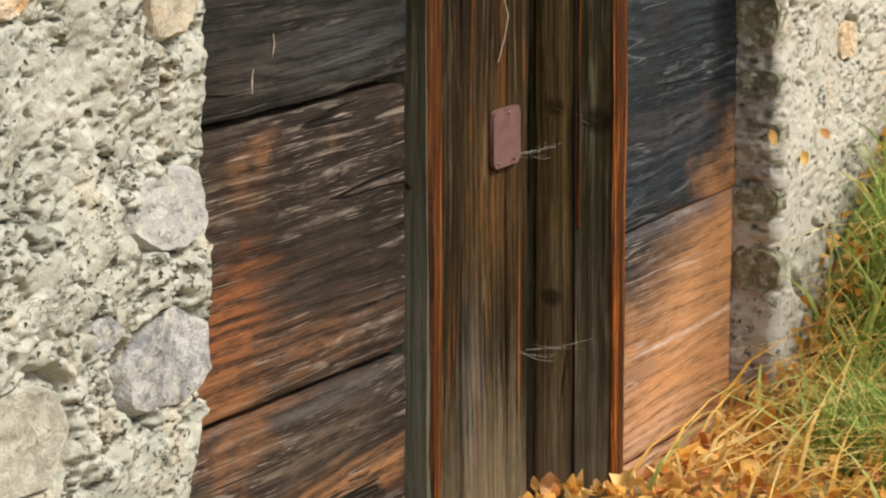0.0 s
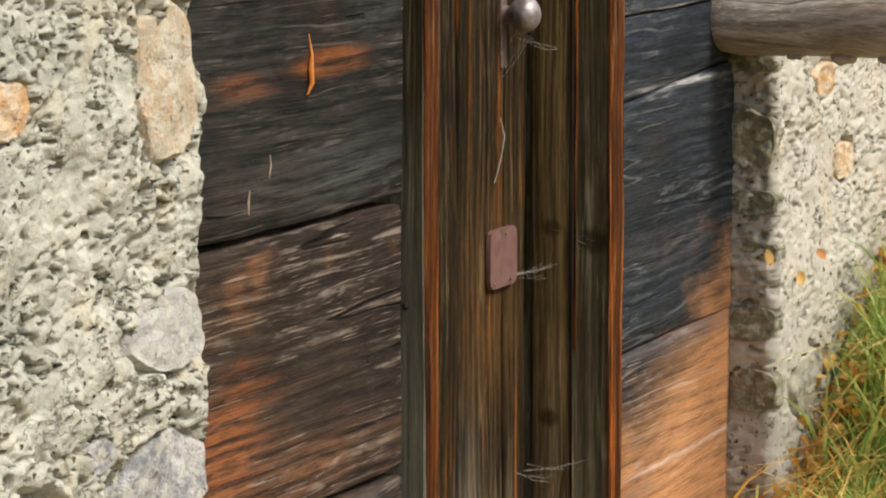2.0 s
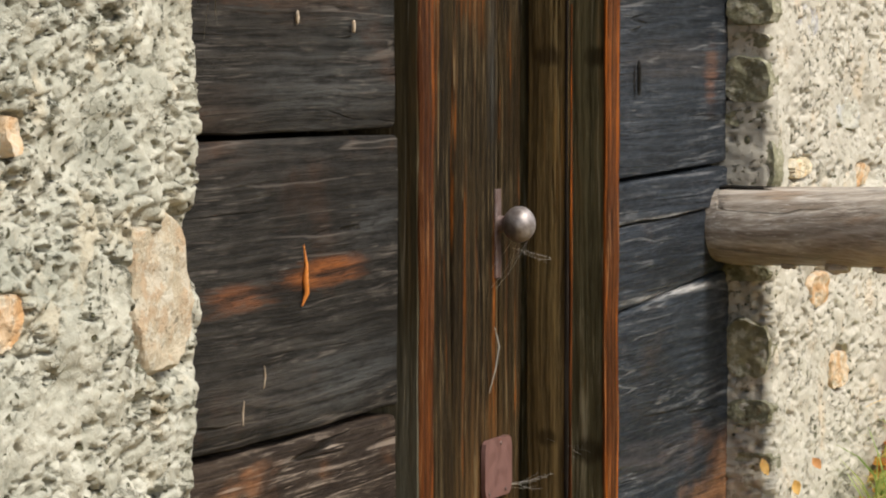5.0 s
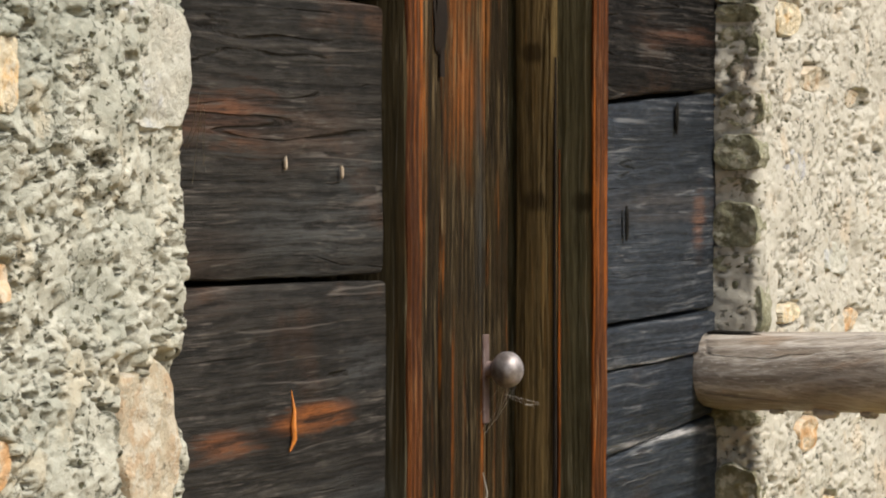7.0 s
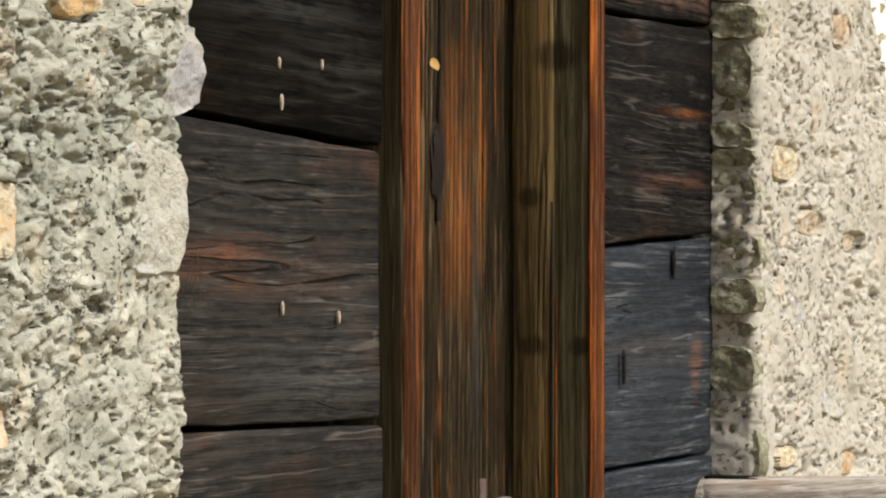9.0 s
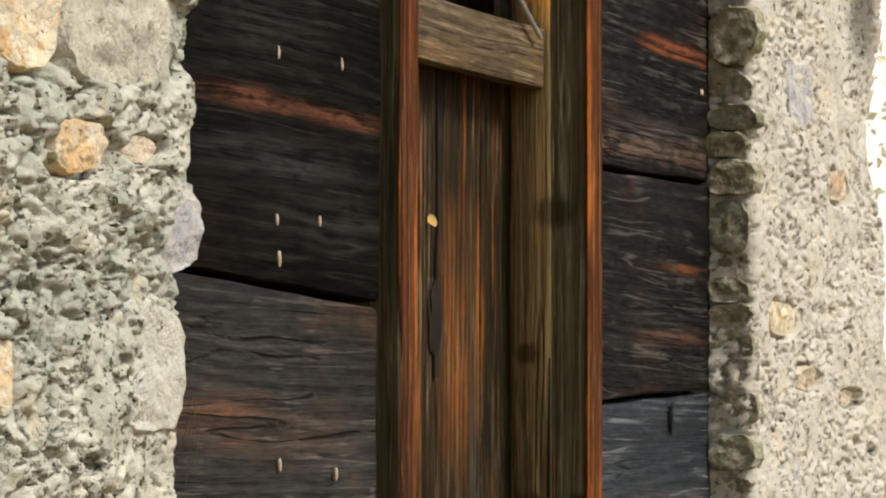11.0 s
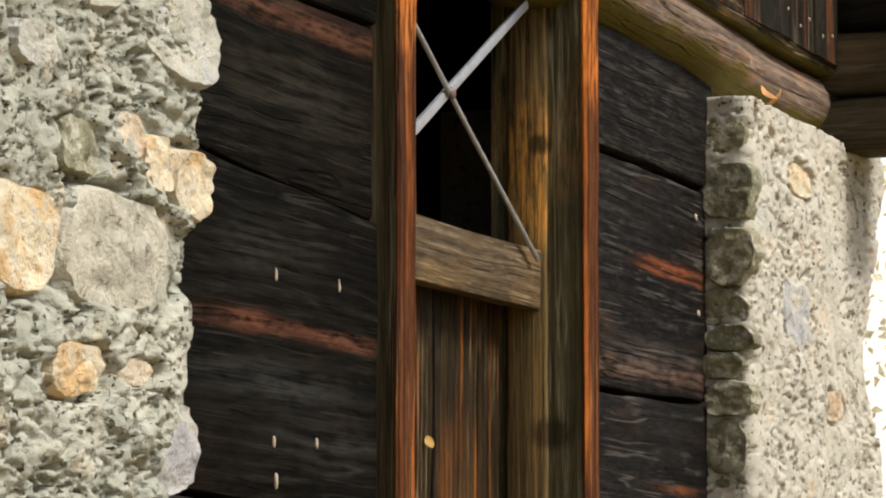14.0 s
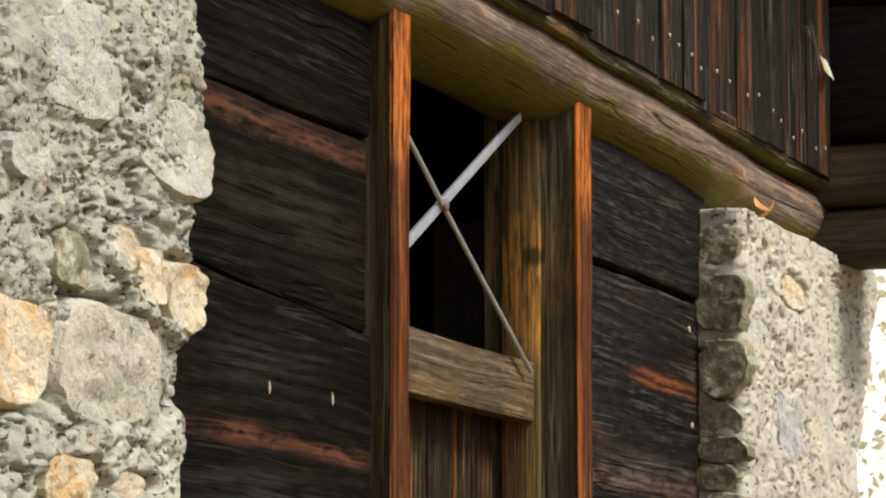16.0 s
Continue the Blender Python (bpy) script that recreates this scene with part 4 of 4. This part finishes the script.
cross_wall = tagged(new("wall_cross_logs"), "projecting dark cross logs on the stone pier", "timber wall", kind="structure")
# upper two logs near-black: the dark recess there is painted into them
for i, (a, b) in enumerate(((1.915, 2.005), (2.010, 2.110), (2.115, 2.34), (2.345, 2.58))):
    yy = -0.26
    part("log", timber((1.795, yy, (a + b) / 2), (1.795, 0.4, (a + b) / 2), 0.15, b - a, (1, 0, 0), 20, 0.006, 0.02, 60 + i * 3.0), CROSS_WOOD if i < 2 else NEAR_BLACK_LOG, cross_wall)

# ---------------- the dark room behind and an unseen roof added for its shade ---
# Near-black box: the room's darkness is painted on walls and ceiling.
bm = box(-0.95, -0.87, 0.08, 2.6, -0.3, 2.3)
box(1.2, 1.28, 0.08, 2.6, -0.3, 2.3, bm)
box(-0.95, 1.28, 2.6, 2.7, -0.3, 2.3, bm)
tagged(finish("wall_inside", bm, DARK_HOLLOW, smooth=False), "near-black walls closing the room, its darkness put into their colour", "wall", kind="structure")
tagged(finish("ceiling", box(-1.0, 1.3, 0.03, 2.75, 2.076, 2.12), DARK_HOLLOW, smooth=False), "dark timber ceiling", "ceiling", kind="structure")
# Unseen roof, added so that its eave darkens the top of the wall.
bm = bmesh.new()
vs = [bm.verts.new(q) for q in ((-4.4, -0.75, 3.15), (2.6, -0.75, 3.15), (2.6, 1.6, 4.3), (-4.4, 1.6, 4.3), (-4.4, -0.75, 3.25), (2.6, -0.75, 3.25), (2.6, 1.6, 4.4), (-4.4, 1.6, 4.4))]
for f in ((3, 2, 1, 0), (4, 5, 6, 7), (0, 1, 5, 4), (1, 2, 6, 5), (2, 3, 7, 6), (3, 0, 4, 7)):
    bm.faces.new([vs[i] for i in f])
tagged(finish("roof", bm, BOARD_WOOD, smooth=False), "unseen added roof slope, its eave shading the upper wall", "roof", kind="structure")

# ---------------- pole leaning on the wall ----------------
pole = log("wooden_pole", (1.128, 0.0, 0.760), (0.86, -1.9, 0.787), 0.057, 0.057, POLE_WOOD, None, 8.0, steps=90, knots=0.07)
tagged(pole, "peeled grey wooden pole resting against the stone pier", "pole")

# ---------------- small things on the wood ----------------
for x, z, w in ((-0.40, 1.065, 0.017), (-0.245, 1.054, 0.017), (-0.409, 1.325, 0.015), (-0.293, 1.330, 0.014), (-0.402, 1.284, 0.020), (-0.406, 1.505, 0.018), (-0.231, 1.509, 0.018)):
    part("peg", blob((x, -0.001, z), (0.0048, 0.004, w * 0.9), x * 31, 0.1, 0.7, 2, 3), PEG_WOOD, wall_front, "pale split wooden peg")
for x, z, w in ((0.755, 0.98, 0.05), (0.98, 1.124, 0.05)):
    part("peg", blob((x, -0.001, z), (0.012, 0.005, w), x * 17, 0.1, 0.7, 2, 3), NEAR_BLACK_LOG, wall_front, "dark wooden peg")
for x, z, w in ((1.10, 1.88, 0.012), (1.12, 1.74, 0.012), (1.13, 1.60, 0.012)):
    part("peg", blob((x, -0.001, z), (0.009, 0.004, w * 0.8), x * 17, 0.1, 0.7, 2, 3), PEG_WOOD, wall_front, "weathered wooden peg")
for pts in (((-0.49, 0.701), (-0.488, 0.69), (-0.492, 0.677)), ((-0.541, 0.669), (-0.545, 0.656), (-0.544, 0.643))):
    part("scratch", rod([(x, -0.002, z) for x, z in pts], [0.0005, 0.0012, 0.0005], 6), PEG_WOOD, wall_front, "pale splinter")
part("resin", rod([(-0.387, -0.002, 0.822), (-0.386, -0.005, 0.80), (-0.391, -0.006, 0.785), (-0.388, -0.006, 0.77), (-0.396, -0.004, 0.757)], [0.0006, 0.0020, 0.0034, 0.0030, 0.001], 8), RESIN, wall_front, "orange resin drip")
# Near-black solids: the shade inside hole and slots is their colour.
part("knot_hole", blob((-0.112, -0.002, 0.493), (0.010, 0.008, 0.010), 4, 0.1, 0.9, 3, 0), DARK_HOLLOW, frame_thing)
part("slot", timber((0.278, DOOR_Y - 0.001, 1.17), (0.284, DOOR_Y - 0.001, 1.56), 0.013, 0.008, (1, 0, 0), 16, 0.006, 0.002, 2.0), DARK_HOLLOW, door, "near-black piece painted as an open split")
part("slot", blob((0.276, DOOR_Y, 1.245), (0.046, 0.012, 0.100), 3, 0.2, 0.9, 3, 0), DARK_HOLLOW, door, "near-black piece painted as an open split")
part("chip", blob((0.281, DOOR_Y - 0.001, 1.187), (0.014, 0.004, 0.030), 5, 0.2, 0.8, 2, 3), PEG_WOOD, door, "pale torn chip")
part("fibre", rod([(0.42, 0.082, 0.665), (0.428, 0.079, 0.64), (0.421, 0.081, 0.612), (0.403, 0.083, 0.582)], [0.0008, 0.0012, 0.001, 0.0006], 6), WEB, door)

# crossed metal bars in the small opening above the door
bars = tagged(new("crossed_bars"), "two crossed grey metal bars in the dark opening", "window bars")
part("flat_bar", timber((0.06, 0.032, 1.718), (0.48, 0.032, 1.950), 0.0135, 0.006, (-0.48, 0, 0.87), 6, 0.0008, 0.002, 1.0), BAR_METAL, bars)
part("thin_rod", rod([(0.03, 0.026, 1.874), (0.25, 0.026, 1.752), (0.505, 0.026, 1.616)], 0.0033, 8), BAR_METAL, bars)
part("rivet", blob((0.188, 0.024, 1.789), (0.016, 0.008, 0.016), 2, 0.05, 0.9, 2, 0), IRON, bars)

# leaf caught on the door and leaves hanging in cobweb on the pier


def leaf_mat(name, a, b):
    """A thin leaf or blade: some of the light comes through it."""
    m = Nodes(name, 0.6, 0.3)
    n = m.noise(m.place, 45, 4, 0.6)
    r = m.add("ShaderNodeNewGeometry").outputs["Random Per Island"]
    body = m.mix(r, a, b)
    body = m.mix(m.span(n, 0.35, 0.7, 0, 0.5), body, (a[0] * 0.55, a[1] * 0.5, a[2] * 0.5))
    thin, both = m.add("ShaderNodeBsdfTranslucent"), m.add("ShaderNodeMixShader")
    m.put(body, thin.inputs["Color"])
    both.inputs[0].default_value = 0.4
    m.tree.links.new(m.bsdf.outputs[0], both.inputs[1])
    m.tree.links.new(thin.outputs[0], both.inputs[2])
    m.tree.links.new(both.outputs[0], m.tree.nodes["Material Output"].inputs["Surface"])
    return m.done(body)


YELLOW_LEAF = leaf_mat("yellow_autumn_leaf", (0.80, 0.38, 0.04), (0.92, 0.68, 0.28))
RUSSET_LEAF = leaf_mat("russet_autumn_leaf", (0.52, 0.17, 0.035), (0.88, 0.52, 0.24))


def leaf_faces(verts, faces, at, size, yaw, tilt, roll, curl, rng):
    """One pointed, folded, curled leaf."""
    turn = Euler((tilt, roll, yaw)).to_matrix()
    base = len(verts)
    for u, half in ((0.0, 0.05), (0.2, 0.27), (0.45, 0.36), (0.75, 0.25), (1.0, 0.03)):
        bend = curl * (u - 0.4) ** 2
        for side in (-1, 0, 1):
            w = half * (1 + rng.uniform(-0.2, 0.2))
            q = Vector(((u - 0.5) * size, side * w * size, (bend + abs(side) * 0.07 * half * 4) * size))
            verts.append(Vector(at) + turn @ q)
    for k in range(4):
        a = base + k * 3
        faces += [(a, a + 1, a + 4, a + 3), (a + 1, a + 2, a + 5, a + 4)]


def mesh_of(name, verts, faces, mat, smooth=True):
    me = bpy.data.meshes.new(name)
    me.from_pydata([tuple(v) for v in verts], [], faces)
    me.materials.append(mat)
    if smooth:
        for poly in me.polygons:
            poly.use_smooth = True
    return new(name, me)


rng = random.Random(11)
for x, y, z, size, mat, label in ((0.250, 0.078, 1.364, 0.017, YELLOW_LEAF, "yellow leaf stuck in a door split"), (1.155, -0.062, 0.405, 0.026, YELLOW_LEAF, "yellow leaf hanging in cobweb on the pier"),
                                  (1.36, -0.085, 0.388, 0.020, RUSSET_LEAF, "russet leaf caught on the rough pier"), (1.25, -0.085, 0.365, 0.022, YELLOW_LEAF, "small ochre leaf caught on the rough pier")):
    vs, fs = [], []
    leaf_faces(vs, fs, (x, y, z), size, -1.1 + rng.uniform(-0.4, 0.4), 1.35, rng.uniform(0.8, 1.4), 0.5, rng)
    tagged(mesh_of("dry_leaf", vs, fs, mat), label, "leaf", "caught leaves")

# ---------------- grass, straw and fallen leaves on the bank ----------------


def blades(name, count, area, size, lean, width, mat, label, seed, keep):
    rng = random.Random(seed)
    verts, faces = [], []
    while count:
        x, y = rng.uniform(*area[0]), rng.uniform(*area[1])
        if y > (-0.075 if x > 1.16 else -0.01) or rng.random() > keep(x, y):
            continue
        count -= 1
        h, a, k = rng.uniform(*size), rng.uniform(0, 6.283), rng.uniform(*lean)
        way, side = Vector((math.cos(a), math.sin(a), 0)), Vector((-math.sin(a), math.cos(a), 0))
        if y + way.y * k * h > -0.06:
            way.y = -abs(way.y)
        foot = Vector((x, y, ground_height(x, y) - 0.01))
        base = len(verts)
        for j in range(5):
            f = j / 4
            c = foot + Vector((0, 0, h * (f - 0.35 * k * f * f))) + way * (k * h * f * f)
            w = width * (1 - f * 0.9) * rng.uniform(0.8, 1.2)
            verts += [c - side * w, c + side * w]
        faces += [(base + 2 * j, base + 2 * j + 1, base + 2 * j + 3, base + 2 * j + 2) for j in range(4)]
    return tagged(mesh_of(name, verts, faces, mat), label, "grass", kind="stuff")


GREEN = leaf_mat("green_grass_blade", (0.20, 0.38, 0.07), (0.70, 0.74, 0.26))
STRAW = leaf_mat("straw_yellow_blade", (0.80, 0.46, 0.06), (0.96, 0.80, 0.36))
AREA = ((0.55, 2.5), (-1.1, 0.0))
blades("green_grass", 1700, AREA, (0.12, 0.30), (0.4, 1.5), 0.0058, GREEN, "tufts of green grass on the bank", 5, lambda x, y: (0.04 + 0.96 * ease(1.1, 1.4, x - 0.5 * y)) * ease(-0.2, 0.15, wob(x, y, 3, 3)))
blades("dry_grass", 4200, AREA, (0.08, 0.28), (0.8, 2.3), 0.0040, STRAW, "dry straw-coloured grass on the bank", 6, lambda x, y: 0.22 + 0.78 * ease(0.85, 1.3, x - 0.1 * y))
blades("grass_tuft", 700, ((0.78, 1.15), (-0.46, -0.20)), (0.10, 0.20), (0.4, 1.2), 0.0034, GREEN, "dense tuft of green grass on the bank", 8, lambda x, y: ease(0.22, 0.05, math.hypot(x - 0.97, y + 0.33)))
blades("grass_tuft", 600, ((1.2, 1.8), (-0.40, -0.10)), (0.12, 0.26), (0.4, 1.2), 0.0036, GREEN, "dense tuft of green grass on the bank", 9, lambda x, y: ease(0.32, 0.08, math.hypot(x - 1.5, y + 0.22)))
rng = random.Random(21)
for name, count, mat, label in (("fallen_leaves", 2200, YELLOW_LEAF, "yellow and ochre fallen leaves on the ground"), ("brown_fallen_leaves", 900, RUSSET_LEAF, "russet brown fallen leaves on the ground")):
    vs, fs = [], []
    for _ in range(count):
        x, y = rng.uniform(0.0, 2.1), rng.uniform(-0.8, 0.07)
        if y > -0.03 and not -0.02 < x < 0.54:
            y -= 0.12
        if rng.random() < 0.35 * ease(1.1, 1.5, x):
            continue
        leaf_faces(vs, fs, (x, y, ground_height(x, y) + rng.uniform(0.008, 0.03) + 0.04 * ease(0.8, 1.2, x) * rng.random()), rng.uniform(0.010, 0.018) + 0.024 * rng.random() ** 2, rng.uniform(0, 6.28), rng.gauss(0, 0.8), rng.gauss(0, 0.8), rng.uniform(0, 3.0), rng)
    tagged(mesh_of(name, vs, fs, mat), label, "leaves", kind="stuff")

# ---------------- glowing sheet for the pale sky far behind, and an autumn tree beyond the corner ---
# No lamp: this sheet glows to give the washed-out white sky.
SKY_GLOW = bpy.data.materials.new("glowing_sky")
SKY_GLOW.use_nodes = True
SKY_GLOW.node_tree.nodes["Principled BSDF"].inputs["Base Color"].default_value = (0.8, 0.8, 0.78, 1)
SKY_GLOW.node_tree.nodes["Principled BSDF"].inputs["Emission Color"].default_value = (1.0, 0.985, 0.95, 1)
SKY_GLOW.node_tree.nodes["Principled BSDF"].inputs["Emission Strength"].default_value = 0.35
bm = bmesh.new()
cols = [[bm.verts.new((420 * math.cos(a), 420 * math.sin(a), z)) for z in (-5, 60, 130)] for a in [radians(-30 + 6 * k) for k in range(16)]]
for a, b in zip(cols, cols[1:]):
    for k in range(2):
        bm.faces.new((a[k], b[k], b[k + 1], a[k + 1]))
tagged(finish("backdrop", bm, SKY_GLOW), "glowing sheet standing in for the pale sky", "sky", kind="structure")

tree = thing("tree", "autumn tree with yellow-green leaves beyond the barn", "tree")
BARK = simple("grey_bark", (0.10, 0.085, 0.07), (0.20, 0.17, 0.14), 0.9, 0.2, 20, 0, 0.01)
CROWN = leaf_mat("yellow_green_leaf", (0.96, 0.90, 0.62), (0.90, 0.89, 0.66))
ROOT = Vector((9.6, 2.6, 0.78))
bm = rod([ROOT + Vector((0.05 * wob(k, 0, 0), 0.05 * wob(0, k, 0), k * 0.7)) for k in range(8)], [0.22 - 0.024 * k for k in range(8)], 10)
rng = random.Random(31)
tips = []
for k in range(22):
    a, h = k * 2.4, rng.uniform(1.2, 5.0)
    start = ROOT + Vector((0, 0, h))
    way = Vector((math.cos(a), math.sin(a), rng.uniform(0.2, 0.8)))
    reach = rng.uniform(0.9, 2.0)
    pts = [start + way * reach * f + Vector((0, 0, 0.25 * f * f)) for f in (0, 0.35, 0.7, 1)]
    rod(pts, [0.06, 0.04, 0.025, 0.01], 6, bm)
    tips += pts[1:] + [pts[2].lerp(pts[3], 0.5)]
part("trunk", bm, BARK, tree)
vs, fs = [], []
for _ in range(20000):
    c = rng.choice(tips) + Vector((rng.gauss(0, 0.30), rng.gauss(0, 0.30), rng.gauss(0, 0.26)))
    u = Vector((rng.gauss(0, 1), rng.gauss(0, 1), rng.gauss(0, 1))).normalized() * rng.uniform(0.018, 0.034)
    v = u.cross(Vector((rng.gauss(0, 1), rng.gauss(0, 1), rng.gauss(0, 1)))).normalized() * u.length * 0.6
    k = len(vs)
    fold = u.cross(v).normalized() * u.length * 0.3
    vs += [c - u, c + v + fold, c + u, c - v + fold]
    fs += [(k, k + 1, k + 2), (k, k + 2, k + 3)]
part_ob = mesh_of("crown", vs, fs, CROWN)
part_ob.parent = tree

part("bark_strip", timber((1.120, -0.008, 0.8135), (1.102, -0.115, 0.8155), 0.034, 0.006, (1, 0, 0), 20, 0.005, 0.002, 7.0, 0.5), NEAR_BLACK_LOG, pole, "thin dark strip on top of the pole")
for f, drop, r in ((0.10, -0.056, 0.012), (0.135, -0.057, 0.009), (0.06, -0.055, 0.008)):
    c = Vector((1.128, 0.0, 0.760)).lerp(Vector((0.86, -1.9, 0.787)), f)
    part("stub", blob(c + Vector((-0.012, 0, drop)), (r * 2.2, r * 3, r * 1.8), f * 90, 0.25, 0.8, 3, 4), POLE_WOOD, pole)

# nail holes and stubs of twigs on the pole, hole shade painted near-black
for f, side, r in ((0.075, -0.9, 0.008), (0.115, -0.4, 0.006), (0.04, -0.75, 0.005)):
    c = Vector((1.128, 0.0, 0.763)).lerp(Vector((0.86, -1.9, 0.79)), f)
    part("knot", blob(c + Vector((-0.049 * abs(side) ** 0.3, 0, 0.05 * (1 - abs(side)))), (0.012, r * 2, r * 2), f * 50, 0.15, 0.9, 2, 0), DARK_HOLLOW, pole)

# leaves caught under the log on top of the pier
rng = random.Random(77)
for x, y, z, size, mat in ((1.20, -0.088, 1.925, 0.035, RUSSET_LEAF), (1.24, -0.092, 1.927, 0.03, YELLOW_LEAF), (1.27, -0.085, 1.930, 0.028, RUSSET_LEAF)):
    vs, fs = [], []
    leaf_faces(vs, fs, (x, y, z), size, rng.uniform(-2, 2), rng.uniform(-0.5, 0.9), rng.uniform(-0.8, 0.3), 0.8, rng)
    tagged(mesh_of("dry_leaf", vs, fs, mat), "curled dry leaf lying on the pier top", "leaf", "leaves on the pier")


# ---------------- cobwebs: a few dusty threads ----------------
def cobweb(anchor, ends, label, seed):
    rng = random.Random(seed)
    bm = bmesh.new()
    a = Vector(anchor)
    for e in ends:
        e = Vector(e)
        for k in range(3):
            p0, p1 = a + Vector([rng.gauss(0, 0.006) for _ in range(3)]), e + Vector([rng.gauss(0, 0.008) for _ in range(3)])
            mid = p0.lerp(p1, 0.5) + Vector((0, 0, -0.006 * rng.random()))
            rod([p0, p0.lerp(mid, 0.5), mid, mid.lerp(p1, 0.5), p1], rng.uniform(0.00012, 0.00028), 4, bm)
    return tagged(finish("cobweb", bm, WEB), label, "cobweb", kind="stuff")


cobweb((0.478, 0.080, 0.452), ((0.548, 0.055, 0.463), (0.548, 0.060, 0.455)), "dusty cobweb from the plate to the post", 1)
cobweb((0.500, 0.082, 0.195), ((0.550, 0.010, 0.200), (0.550, 0.045, 0.178)), "dusty cobweb across the door gap", 2)
cobweb((0.440, 0.058, 0.772), ((0.545, 0.050, 0.748), (0.470, 0.083, 0.745), (0.43, 0.083, 0.72)), "dusty cobweb hanging under the knob", 3)
cobweb((0.548, 0.055, 0.515), ((0.552, 0.015, 0.480), (0.552, 0.000, 0.495)), "thin cobweb between two knots", 4)
cobweb((-0.745, -0.060, 1.120), ((-0.62, -0.002, 1.062), (-0.65, -0.002, 1.075)), "pale cobweb from the stone wall to the planks", 5)
cobweb((1.155, -0.060, 0.415), ((1.10, -0.002, 0.440), (1.07, -0.002, 0.395), (1.22, -0.085, 0.40)), "cobweb with leaves between planks and pier", 6)

# a yellow-green leaf and old cobweb under the eave
vs, fs = [], []
leaf_faces(vs, fs, (1.66, -0.066, 2.22), 0.06, 0.4, 1.0, -0.5, 0.4, random.Random(5))
tagged(mesh_of("hanging_leaf", vs, fs, CROWN), "yellow-green leaf hanging beside the cross logs", "leaf")
cobweb((1.45, -0.100, 2.245), ((1.50, -0.104, 2.20), (1.41, -0.102, 2.23), (1.47, -0.104, 2.17)), "torn old cobweb on the upright boards", 7)
